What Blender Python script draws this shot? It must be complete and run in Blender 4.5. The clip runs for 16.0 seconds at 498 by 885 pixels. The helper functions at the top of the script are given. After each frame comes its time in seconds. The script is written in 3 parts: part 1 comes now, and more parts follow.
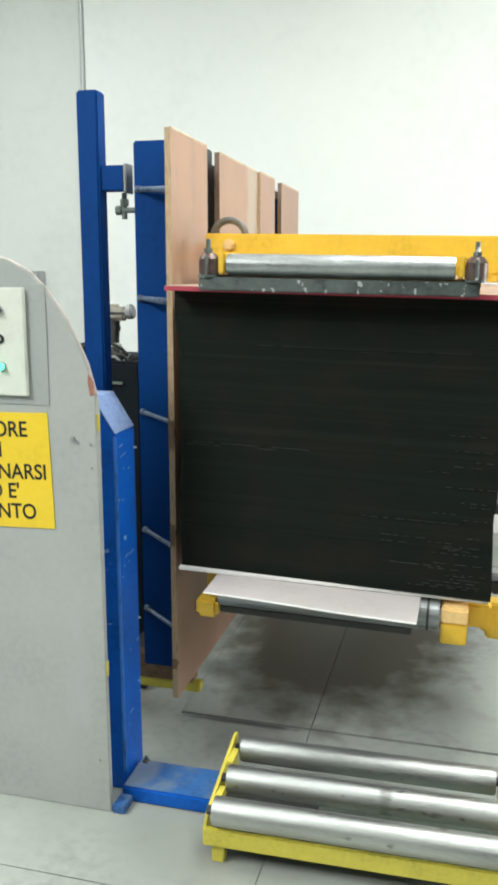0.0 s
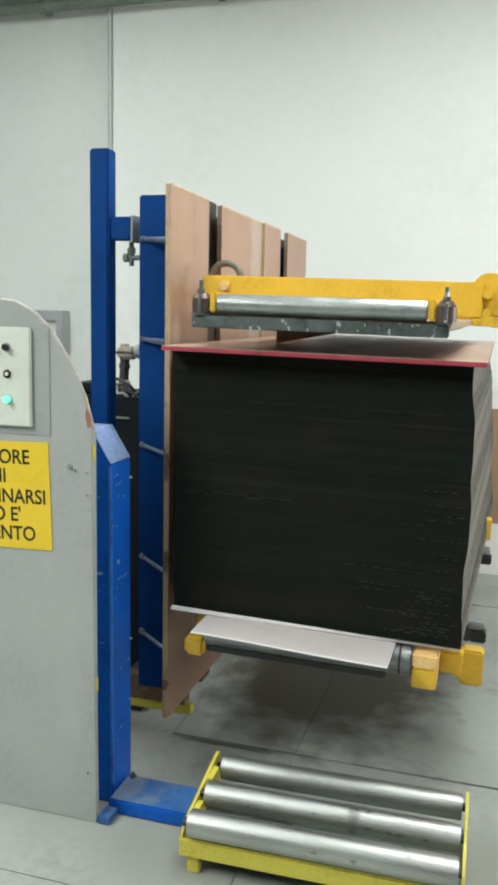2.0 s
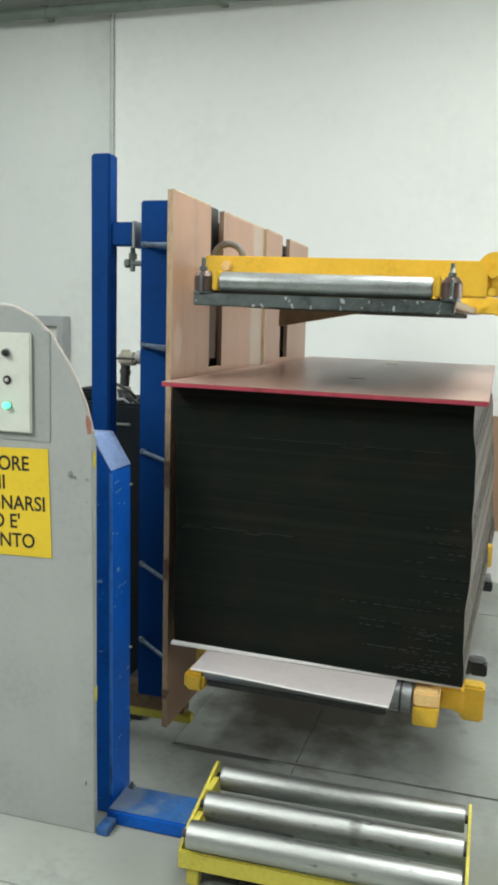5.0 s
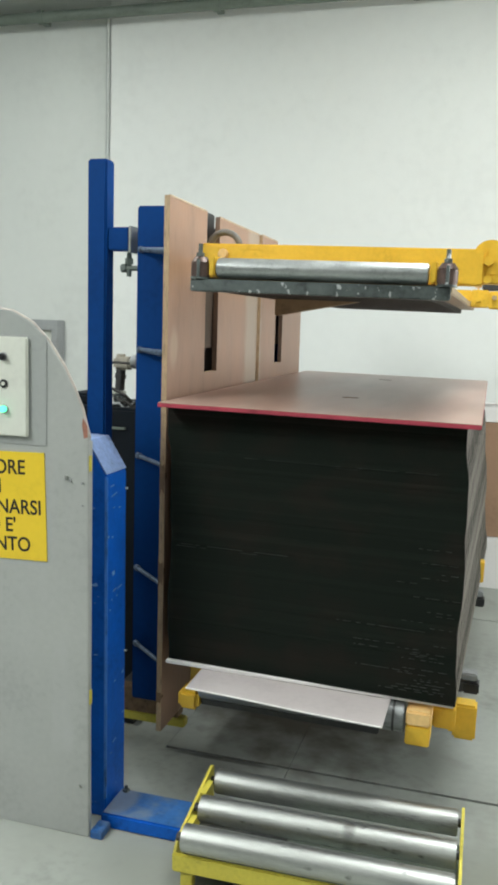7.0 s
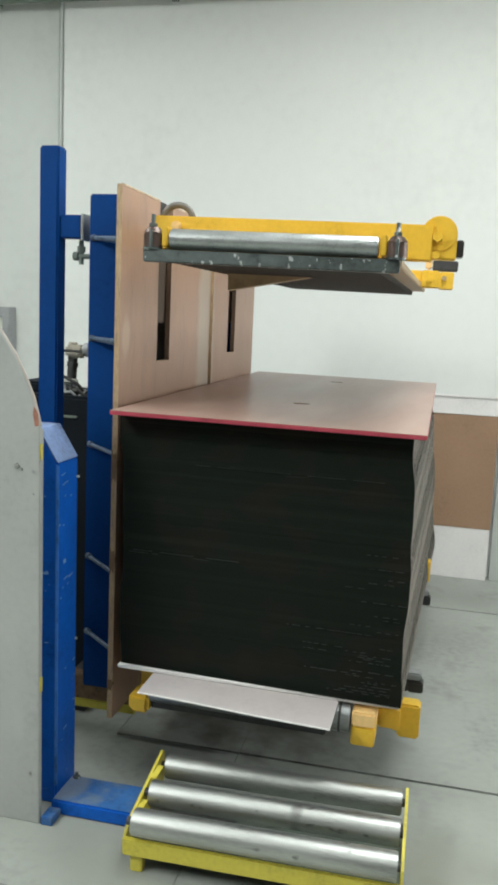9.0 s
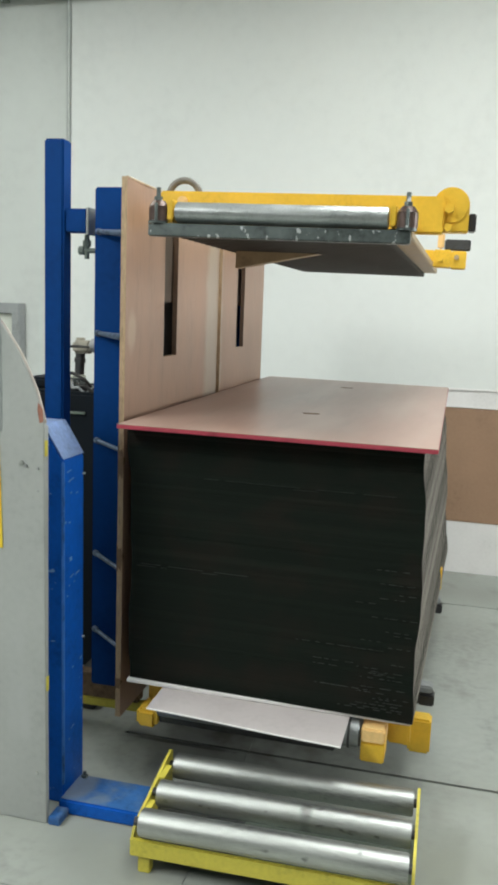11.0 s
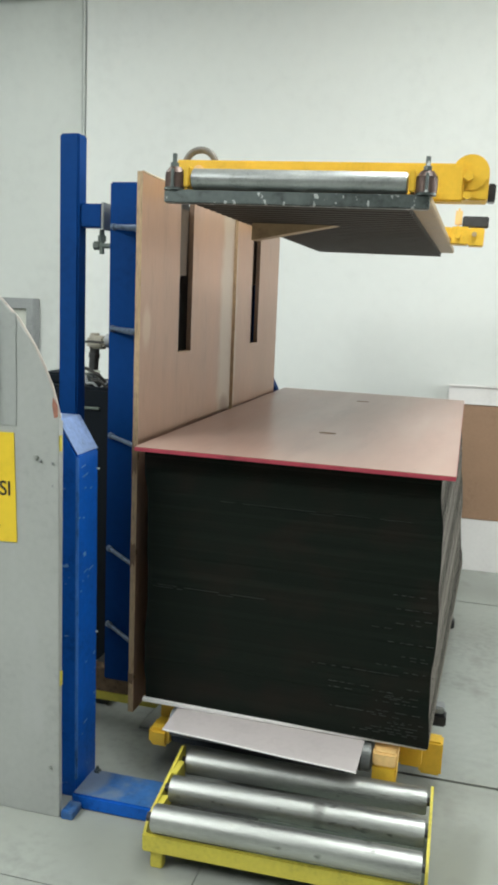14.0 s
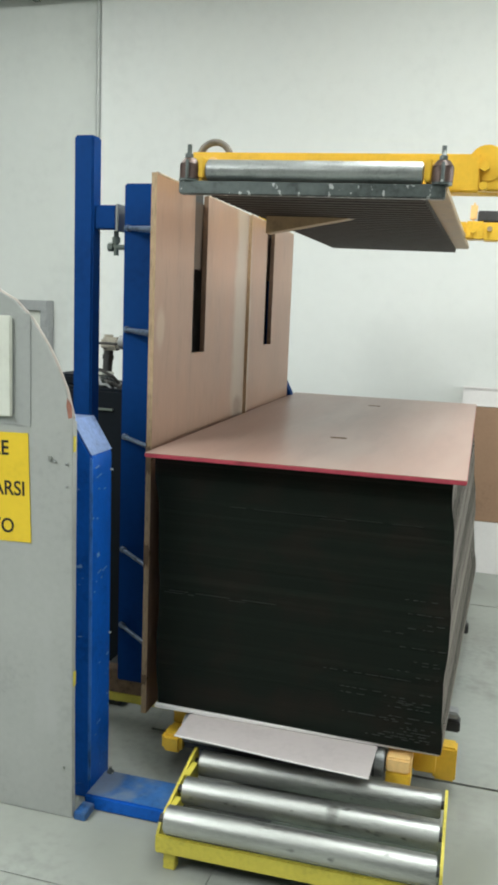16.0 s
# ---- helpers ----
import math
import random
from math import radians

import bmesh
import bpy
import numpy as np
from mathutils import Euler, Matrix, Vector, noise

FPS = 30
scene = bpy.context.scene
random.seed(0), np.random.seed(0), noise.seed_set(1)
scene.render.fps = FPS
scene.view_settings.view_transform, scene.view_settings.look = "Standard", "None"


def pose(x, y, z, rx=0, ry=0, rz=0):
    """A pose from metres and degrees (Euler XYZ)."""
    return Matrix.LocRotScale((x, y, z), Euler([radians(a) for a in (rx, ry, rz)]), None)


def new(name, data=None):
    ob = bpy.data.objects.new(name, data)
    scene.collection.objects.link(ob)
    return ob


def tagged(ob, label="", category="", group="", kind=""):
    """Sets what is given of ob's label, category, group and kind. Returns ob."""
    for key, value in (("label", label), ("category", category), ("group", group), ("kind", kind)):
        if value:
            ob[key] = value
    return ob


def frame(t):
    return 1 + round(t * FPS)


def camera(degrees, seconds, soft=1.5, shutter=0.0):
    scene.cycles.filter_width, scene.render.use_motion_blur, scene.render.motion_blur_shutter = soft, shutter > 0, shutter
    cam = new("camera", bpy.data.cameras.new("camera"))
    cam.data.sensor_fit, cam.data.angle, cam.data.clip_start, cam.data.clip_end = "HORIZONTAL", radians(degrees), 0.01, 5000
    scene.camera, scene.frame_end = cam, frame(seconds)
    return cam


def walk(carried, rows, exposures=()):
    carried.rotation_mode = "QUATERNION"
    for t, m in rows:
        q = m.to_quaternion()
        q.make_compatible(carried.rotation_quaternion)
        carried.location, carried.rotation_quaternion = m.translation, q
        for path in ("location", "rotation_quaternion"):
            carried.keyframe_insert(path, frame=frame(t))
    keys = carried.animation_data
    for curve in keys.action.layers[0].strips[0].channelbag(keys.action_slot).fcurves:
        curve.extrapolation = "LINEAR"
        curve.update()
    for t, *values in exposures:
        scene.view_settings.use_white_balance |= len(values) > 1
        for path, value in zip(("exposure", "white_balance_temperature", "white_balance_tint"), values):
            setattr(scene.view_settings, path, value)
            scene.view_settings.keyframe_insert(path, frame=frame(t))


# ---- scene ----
# ------------------------------------------------------------------ camera
cam = camera(32.52, 16.0, soft=3.4)
PATH = [
    (0.0, pose(0.843, -2.339, 1.538, 78.61, -0.17, 14.46)),
    (0.5, pose(0.909, -2.380, 1.539, 79.40, -0.51, 15.65)),
    (1.0, pose(0.975, -2.418, 1.543, 80.37, -0.86, 16.53)),
    (1.5, pose(1.013, -2.453, 1.550, 80.94, -1.17, 16.82)),
    (2.0, pose(1.013, -2.468, 1.551, 81.29, -1.25, 16.75)),
    (2.5, pose(0.997, -2.465, 1.549, 81.33, -1.11, 16.80)),
    (3.0, pose(0.996, -2.459, 1.553, 81.18, -1.13, 16.91)),
    (3.5, pose(0.998, -2.452, 1.552, 81.14, -1.14, 17.02)),
    (4.0, pose(1.000, -2.449, 1.550, 81.34, -1.28, 16.93)),
    (6.5, pose(1.005, -2.455, 1.554, 81.92, -1.60, 16.61)),
    (7.0, pose(0.999, -2.464, 1.553, 82.01, -1.76, 16.34)),
    (7.5, pose(0.999, -2.464, 1.557, 81.95, -1.97, 15.54)),
    (8.0, pose(1.016, -2.468, 1.556, 81.80, -2.21, 14.57)),
    (8.5, pose(1.019, -2.480, 1.556, 81.57, -2.35, 13.67)),
    (9.0, pose(1.015, -2.488, 1.556, 81.42, -2.49, 13.35)),
    (11.5, pose(1.024, -2.443, 1.551, 80.90, -2.03, 14.30)),
    (12.0, pose(1.023, -2.449, 1.555, 80.68, -2.09, 14.24)),
    (12.5, pose(1.020, -2.449, 1.550, 80.54, -2.12, 14.31)),
    (13.0, pose(1.021, -2.439, 1.548, 80.34, -2.11, 14.52)),
    (13.5, pose(1.019, -2.432, 1.548, 80.40, -2.17, 14.78)),
    (14.0, pose(1.015, -2.442, 1.550, 80.79, -2.26, 15.05)),
    (14.5, pose(1.016, -2.454, 1.547, 81.30, -2.36, 15.32)),
    (15.0, pose(1.015, -2.451, 1.548, 81.41, -2.29, 15.60)),
    (15.5, pose(1.010, -2.441, 1.545, 81.12, -2.30, 15.80)),
    (16.0, pose(1.011, -2.440, 1.544, 80.95, -2.24, 15.90)),
]
walk(cam, PATH, exposures=[(0.0, 0.34), (0.5, 0.25), (1.0, 0.14), (1.5, 0.11), (2.0, 0.06), (3.0, 0.02), (6.5, -0.03), (9.0, -0.06), (12.5, -0.04), (14.0, 0.0), (16.0, 0.0)])

# lift rows: seconds, slide of the pile, height of the pile, lean of the pile, height of the clamp
LIFT = [
    (0.0, -0.027, 0.393, 1.12, -0.367),
    (0.5, -0.026, 0.385, 0.98, -0.377),
    (1.0, -0.023, 0.370, 0.95, -0.375),
    (1.5, -0.022, 0.355, 0.94, -0.363),
    (2.0, -0.021, 0.342, 0.97, -0.349),
    (2.5, -0.022, 0.328, 0.97, -0.334),
    (3.0, -0.020, 0.313, 0.91, -0.319),
    (3.5, -0.019, 0.300, 0.85, -0.307),
    (4.0, -0.019, 0.285, 0.78, -0.295),
    (6.5, -0.019, 0.217, 0.65, -0.226),
    (7.0, -0.018, 0.206, 0.64, -0.213),
    (7.5, -0.016, 0.191, 0.69, -0.200),
    (8.0, -0.015, 0.176, 0.64, -0.185),
    (8.5, -0.013, 0.163, 0.55, -0.171),
    (9.0, -0.013, 0.149, 0.51, -0.159),
    (11.5, -0.006, 0.082, 0.49, -0.093),
    (12.0, -0.004, 0.068, 0.55, -0.081),
    (12.5, -0.002, 0.053, 0.55, -0.067),
    (13.0, -0.001, 0.041, 0.54, -0.056),
    (13.5, 0.001, 0.028, 0.59, -0.042),
    (14.0, 0.003, 0.013, 0.53, -0.027),
    (14.5, 0.005, 0.006, 0.22, -0.016),
    (15.0, 0.003, -0.000, -0.06, -0.001),
    (15.5, 0.003, -0.001, -0.12, 0.001),
    (16.0, 0.001, 0.000, -0.01, 0.000),
]

# ------------------------------------------------------------------ light
world = bpy.data.worlds.new("hall_air")
scene.world = world
world.use_nodes = True
world.node_tree.nodes["Background"].inputs[0].default_value = (0.9, 1.0, 0.95, 1)
world.node_tree.nodes["Background"].inputs[1].default_value = 0.05
scene.view_settings.exposure = 0.0


def area(name, x, y, z, sx, sy, watts, colour):
    data = bpy.data.lights.new(name, "AREA")
    data.shape, data.size, data.size_y, data.energy, data.color = "RECTANGLE", sx, sy, watts, colour
    ob = new(name, data)
    ob.matrix_world = pose(x, y, z)
    return ob


LAMP_COLOUR = (0.95, 1.0, 0.985)
LAMPS = [(1.1, 0.2, 3.70, 0.9, 2.4, 66), (-1.9, 0.5, 3.70, 0.9, 2.4, 26), (-2.1, -2.8, 3.70, 0.9, 2.4, 176), (-4.6, -2.8, 3.70, 0.9, 2.4, 40), (2.6, -2.8, 3.70, 0.9, 2.4, 44)]
for lx, ly, lz, lsx, lsy, lw in LAMPS:
    area("tube_light", lx, ly, lz, lsx, lsy, lw, LAMP_COLOUR)

# side light through an unseen window, added in the east wall
WIN = (0.1, 2.5, 0.9, 2.6)
day = bpy.data.lights.new("added_side_light", "AREA")
day.shape, day.size, day.size_y, day.energy, day.color = "RECTANGLE", WIN[3] - WIN[2], WIN[1] - WIN[0], 92, (0.96, 1.0, 1.0)
new("added_side_light", day).matrix_world = pose(4.97, (WIN[0] + WIN[1]) / 2, (WIN[2] + WIN[3]) / 2, 0, 90, 0)

# ------------------------------------------------------------------ materials


def material(name, colour, rough=0.5, metal=0.0, vary=0.15, scale=6.0, fine=60.0, bump=0.1, other=None, spec=0.5, stretch=(1, 1, 1)):
    """Colour with blotches at one scale, grain at a finer one, and fine relief."""
    m = bpy.data.materials.new(name)
    m.use_nodes = True
    nt = m.node_tree
    n, l = nt.nodes, nt.links
    b = n["Principled BSDF"]
    b.inputs["Metallic"].default_value = metal
    b.inputs["Specular IOR Level"].default_value = spec
    tc = n.new("ShaderNodeTexCoord")
    mp = n.new("ShaderNodeMapping")
    mp.inputs["Scale"].default_value = stretch
    l.new(tc.outputs["Object"], mp.inputs["Vector"])
    a = n.new("ShaderNodeTexNoise")
    a.inputs["Scale"].default_value, a.inputs["Detail"].default_value = scale, 5.0
    c = n.new("ShaderNodeTexNoise")
    c.inputs["Scale"].default_value, c.inputs["Detail"].default_value = fine, 3.0
    l.new(mp.outputs[0], a.inputs["Vector"])
    l.new(mp.outputs[0], c.inputs["Vector"])
    add = n.new("ShaderNodeMath")
    add.operation = "MULTIPLY_ADD"
    l.new(a.outputs["Fac"], add.inputs[0])
    add.inputs[1].default_value = 0.65
    half = n.new("ShaderNodeMath")
    half.operation = "MULTIPLY"
    half.inputs[1].default_value = 0.35
    l.new(c.outputs["Fac"], half.inputs[0])
    l.new(half.outputs[0], add.inputs[2])
    ramp = n.new("ShaderNodeValToRGB")
    dark = other or tuple(v * (1 - 2 * vary) for v in colour)
    light = tuple(min(1, v * (1 + vary)) for v in colour)
    ramp.color_ramp.elements[0].color, ramp.color_ramp.elements[0].position = (*dark, 1), 0.30
    ramp.color_ramp.elements[1].color, ramp.color_ramp.elements[1].position = (*light, 1), 0.66
    mid = ramp.color_ramp.elements.new(0.46)
    mid.color = (*colour, 1)
    l.new(add.outputs[0], ramp.inputs[0])
    l.new(ramp.outputs[0], b.inputs["Base Color"])
    rr = n.new("ShaderNodeMapRange")
    rr.inputs["To Min"].default_value, rr.inputs["To Max"].default_value = max(0.02, rough - 0.1), min(1, rough + 0.12)
    l.new(a.outputs["Fac"], rr.inputs["Value"])
    l.new(rr.outputs[0], b.inputs["Roughness"])
    if bump:
        bp = n.new("ShaderNodeBump")
        bp.inputs["Strength"].default_value, bp.inputs["Distance"].default_value = bump, 0.004
        l.new(c.outputs["Fac"], bp.inputs["Height"])
        l.new(bp.outputs[0], b.inputs["Normal"])
    return m


def glow(name, colour, strength):
    m = bpy.data.materials.new(name)
    m.use_nodes = True
    b = m.node_tree.nodes["Principled BSDF"]
    b.inputs["Base Color"].default_value = (*colour, 1)
    b.inputs["Emission Color"].default_value = (*colour, 1)
    b.inputs["Emission Strength"].default_value = strength
    return m


M_WALL = material("painted_wall", (0.77, 0.785, 0.76), 0.75, vary=0.03, scale=1.2, fine=14, bump=0.02)
M_WALL_G = material("greyer_painted_wall", (0.64, 0.66, 0.63), 0.75, vary=0.04, scale=1.2, fine=14, bump=0.02)
M_WALL_F = material("grey_hall_wall", (0.27, 0.285, 0.27), 0.75, vary=0.05, scale=1.2, fine=40)
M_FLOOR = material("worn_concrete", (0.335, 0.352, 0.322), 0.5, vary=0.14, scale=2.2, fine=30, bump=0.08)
M_CEIL = material("ceiling_paint", (0.40, 0.43, 0.40), 0.8, vary=0.06)
# darker than the post's blue: the column's shade is put into the colour
M_BLUE = material("shade_darkened_blue_enamel", (0.0006, 0.041, 0.185), 0.62, vary=0.12, scale=3, fine=40, bump=0.08, spec=0.12)
M_BLUE_W = material("scuffed_blue_enamel", (0.003, 0.095, 0.46), 0.42, vary=0.22, scale=6, fine=60, bump=0.15, spec=0.25)
M_YEL = material("yellow_enamel", (0.75, 0.465, 0.040), 0.42, vary=0.12, scale=8, fine=80, bump=0.12)
M_YEL_G = material("pale_yellow_enamel", (0.62, 0.53, 0.075), 0.45, vary=0.16, scale=8, fine=80, bump=0.12)
M_YEL_P = material("rubbed_orange_enamel", (0.80, 0.53, 0.22), 0.5, vary=0.15, scale=16, fine=90, bump=0.15)
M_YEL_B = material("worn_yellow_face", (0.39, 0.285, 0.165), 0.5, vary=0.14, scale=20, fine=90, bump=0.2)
M_STEEL = material("bright_steel", (0.45, 0.46, 0.44), 0.41, 0.92, vary=0.24, scale=7, fine=110, bump=0.16, stretch=(0.4, 3, 3))
M_ROLL_D = material("dull_worn_steel", (0.30, 0.31, 0.31), 0.42, 0.85, vary=0.3, scale=9, fine=80, bump=0.1, stretch=(0.4, 3, 3))
M_ROLL_C = material("scratched_steel", (0.44, 0.455, 0.45), 0.40, 0.9, vary=0.16, scale=20, fine=140, bump=0.25, stretch=(1, 1, 1))
M_GALV = material("galvanised_steel", (0.135, 0.155, 0.150), 0.45, 0.7, vary=0.3, scale=16, fine=60, bump=0.15)
M_PAN = material("dull_grey_pan", (0.10, 0.105, 0.10), 0.55, 0.3, vary=0.3, scale=9)
M_ROD = material("blue_grey_rod", (0.13, 0.17, 0.24), 0.4, 0.5, vary=0.3, scale=30)
M_DARK = material("oiled_dark_steel", (0.05, 0.05, 0.05), 0.5, 0.3, vary=0.3, scale=12)
M_BOLT = material("brown_black_steel", (0.105, 0.068, 0.058), 0.35, 0.4, vary=0.3, scale=30)
M_RUB = material("black_rubber", (0.035, 0.033, 0.03), 0.7, vary=0.25, scale=20)
M_HOSE = material("grey_brown_hose", (0.15, 0.138, 0.125), 0.5, vary=0.2, scale=30)
M_MAT = material("brown_black_rubber_mat", (0.043, 0.035, 0.027), 0.65, vary=0.25, scale=10, bump=0.2)
M_BEIGE = material("dirty_beige_paint", (0.36, 0.33, 0.27), 0.5, vary=0.2, scale=30)
M_RUST = material("rusty_red_primer", (0.30, 0.13, 0.09), 0.7, vary=0.3, scale=40)
M_PLY = material("varnished_plywood", (0.350, 0.216, 0.152), 0.40, vary=0.12, scale=3.0, fine=25, bump=0.05, stretch=(3, 3, 0.5))
M_PLY_S = material("brown_sawn_slot_edge", (0.17, 0.108, 0.075), 0.7, vary=0.2, scale=30, bump=0.2, stretch=(8, 1, 1))
M_PLY_T = material("worn_pale_plywood_arris", (0.55, 0.45, 0.34), 0.6, vary=0.15, scale=30, bump=0.1)
M_PLY_E = material("plywood_edge", (0.44, 0.31, 0.185), 0.6, vary=0.2, scale=30, bump=0.2, stretch=(8, 1, 1))
M_BOARD = material("film_faced_board", (0.41, 0.262, 0.214), 0.31, vary=0.10, scale=1.6, fine=18, bump=0, stretch=(2, 0.4, 2))
M_RED = material("red_edge_paint", (0.42, 0.05, 0.08), 0.5, vary=0.2, scale=20)
M_WHITE = material("white_board", (0.80, 0.77, 0.755), 0.5, vary=0.05, scale=4)
M_PAPER = material("pale_sheet", (0.50, 0.45, 0.44), 0.55, vary=0.05, scale=6)
M_COVER = material("brown_strip", (0.085, 0.060, 0.043), 0.6, vary=0.15, scale=8)
M_SPLINT_SHADE = material("dark_splinter_and_shade_brown", (0.19, 0.12, 0.07), 0.8, vary=0.3, scale=40, bump=0.5)
M_FRAY_GLINT = material("pale_fray_and_glint", (0.034, 0.039, 0.034), 0.6, vary=0.3, scale=60)
M_SCUFF = material("scraped_paint", (0.17, 0.29, 0.52), 0.5, vary=0.3, scale=40)
M_FOOT = material("trodden_blue_enamel", (0.030, 0.115, 0.32), 0.45, vary=0.35, scale=9, fine=70, bump=0.2)
M_BROWN = material("brown_hardboard", (0.33, 0.20, 0.125), 0.6, vary=0.10, scale=4)
M_PANEL = material("grey_painted_sheet_metal", (0.38, 0.39, 0.372), 0.45, vary=0.08, scale=3, fine=50, bump=0.05)
M_PANEL_D = material("grey_recess", (0.335, 0.348, 0.335), 0.5, vary=0.08, scale=4)
M_TRIM = material("worn_pale_edge", (0.42, 0.37, 0.33), 0.5, vary=0.2, scale=14)
M_PLATE = material("pale_control_plate", (0.66, 0.67, 0.60), 0.4, vary=0.05, scale=10)
M_SIGN = material("yellow_sign_film", (0.80, 0.56, 0.03), 0.45, vary=0.05, scale=10, bump=0.03)
M_INK = material("black_ink", (0.012, 0.012, 0.012), 0.5, bump=0)
M_BLACK = material("black_plastic", (0.02, 0.02, 0.022), 0.35)
M_TANK = material("black_tank_paint", (0.007, 0.010, 0.014), 0.7, spec=0.15)
M_REDP = material("red_plastic", (0.6, 0.03, 0.02), 0.35)
M_GREY = material("grey_plastic", (0.30, 0.31, 0.31), 0.5)
M_GREYB = material("grey_laminate", (0.46, 0.48, 0.46), 0.5, vary=0.06, scale=4)
M_PIPE = material("grey_green_pipe_paint", (0.16, 0.19, 0.16), 0.5, vary=0.15, scale=6)
M_COND = material("pale_grey_conduit", (0.46, 0.48, 0.46), 0.5, vary=0.08, scale=6)
M_GREEN = glow("green_lamp_glow", (0.12, 1.0, 0.50), 1.5)
M_DAY = glow("added_pane_glow", (0.96, 1.0, 1.0), 0.8)
M_TUBE = glow("tube_glow", (0.94, 1.0, 0.95), 3.0)


def sheets_material(whole):
    """Dark sheet edges: every sheet has its own shade, and brown patches run over many sheets of the pile."""
    m = material("dark_sheet_edges", (0.0086, 0.0122, 0.0090), 0.8, vary=0.15, scale=3, fine=40, bump=0.1, spec=0.12, stretch=(1, 1, 14))
    nt = m.node_tree
    b = nt.nodes["Principled BSDF"]
    src = b.inputs["Base Color"].links[0].from_socket
    tc = nt.nodes.new("ShaderNodeTexCoord")
    tc.object = whole
    mp = nt.nodes.new("ShaderNodeMapping")
    mp.inputs["Scale"].default_value = (1.0, 1.0, 1.8)
    no = nt.nodes.new("ShaderNodeTexNoise")
    no.inputs["Scale"].default_value, no.inputs["Detail"].default_value = 4.5, 6.0
    mr = nt.nodes.new("ShaderNodeMapRange")
    mr.inputs["From Min"].default_value, mr.inputs["From Max"].default_value = 0.47, 0.68
    brown = nt.nodes.new("ShaderNodeMixRGB")
    brown.inputs[2].default_value = (0.0158, 0.0138, 0.0106, 1)
    nt.links.new(tc.outputs["Object"], mp.inputs["Vector"])
    nt.links.new(mp.outputs[0], no.inputs["Vector"])
    nt.links.new(no.outputs["Fac"], mr.inputs["Value"])
    nt.links.new(mr.outputs[0], brown.inputs[0])
    nt.links.new(src, brown.inputs[1])
    geo = nt.nodes.new("ShaderNodeObjectInfo")
    mix = nt.nodes.new("ShaderNodeMixRGB")
    mix.blend_type = "MULTIPLY"
    mix.inputs[0].default_value = 1.0
    rng = nt.nodes.new("ShaderNodeMapRange")
    rng.inputs["To Min"].default_value, rng.inputs["To Max"].default_value = 0.92, 1.25
    power = nt.nodes.new("ShaderNodeMath")
    power.operation, power.inputs[1].default_value = "POWER", 3.0
    nt.links.new(geo.outputs["Random"], power.inputs[0])
    nt.links.new(power.outputs[0], rng.inputs["Value"])
    nt.links.new(brown.outputs[0], mix.inputs[1])
    nt.links.new(rng.outputs[0], mix.inputs[2])
    nt.links.new(mix.outputs[0], b.inputs["Base Color"])
    return m


def fleck(m, colour, scale, stretch, limit, width=0.04):
    """Flecks of another colour, in the paint's wear."""
    nt = m.node_tree
    b = nt.nodes["Principled BSDF"]
    src = b.inputs["Base Color"].links[0].from_socket
    tc = nt.nodes.new("ShaderNodeTexCoord")
    mp = nt.nodes.new("ShaderNodeMapping")
    mp.inputs["Scale"].default_value = stretch
    no = nt.nodes.new("ShaderNodeTexNoise")
    no.inputs["Scale"].default_value, no.inputs["Detail"].default_value = scale, 2.0
    mr = nt.nodes.new("ShaderNodeMapRange")
    mr.inputs["From Min"].default_value, mr.inputs["From Max"].default_value = limit, limit + width
    mix = nt.nodes.new("ShaderNodeMixRGB")
    mix.inputs[2].default_value = (*colour, 1)
    nt.links.new(tc.outputs["Object"], mp.inputs["Vector"])
    nt.links.new(mp.outputs[0], no.inputs["Vector"])
    nt.links.new(no.outputs["Fac"], mr.inputs["Value"])
    nt.links.new(mr.outputs[0], mix.inputs[0])
    nt.links.new(src, mix.inputs[1])
    nt.links.new(mix.outputs[0], b.inputs["Base Color"])


def stain_or_shade(m, colour, cx, cy, rx, ry, soft, upright=False, most=0.9):
    """One patch with a ragged rim, for stains and painted shade, on a floor or on an upright face along y."""
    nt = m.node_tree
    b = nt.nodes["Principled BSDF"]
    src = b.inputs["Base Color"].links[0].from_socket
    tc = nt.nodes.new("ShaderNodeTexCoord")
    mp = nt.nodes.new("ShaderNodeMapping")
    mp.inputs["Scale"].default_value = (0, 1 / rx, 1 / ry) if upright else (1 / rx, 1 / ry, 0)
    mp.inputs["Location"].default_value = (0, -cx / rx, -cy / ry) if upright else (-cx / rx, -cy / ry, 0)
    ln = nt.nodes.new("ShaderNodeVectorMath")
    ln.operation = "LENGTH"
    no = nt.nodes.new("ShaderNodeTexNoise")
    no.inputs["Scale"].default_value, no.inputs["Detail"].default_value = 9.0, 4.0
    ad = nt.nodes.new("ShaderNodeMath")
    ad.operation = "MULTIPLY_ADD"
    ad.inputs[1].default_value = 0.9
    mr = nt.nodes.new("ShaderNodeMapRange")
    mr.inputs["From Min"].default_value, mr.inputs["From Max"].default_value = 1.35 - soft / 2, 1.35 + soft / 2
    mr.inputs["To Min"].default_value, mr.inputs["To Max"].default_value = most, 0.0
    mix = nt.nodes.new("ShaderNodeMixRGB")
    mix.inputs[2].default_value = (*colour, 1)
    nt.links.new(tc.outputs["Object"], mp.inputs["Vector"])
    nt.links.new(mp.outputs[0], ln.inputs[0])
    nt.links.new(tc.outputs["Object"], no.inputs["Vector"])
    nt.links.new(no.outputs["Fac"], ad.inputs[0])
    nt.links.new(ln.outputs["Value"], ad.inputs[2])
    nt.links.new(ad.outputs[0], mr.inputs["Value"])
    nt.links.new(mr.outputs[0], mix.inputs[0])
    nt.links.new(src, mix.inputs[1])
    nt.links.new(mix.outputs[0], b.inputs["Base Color"])


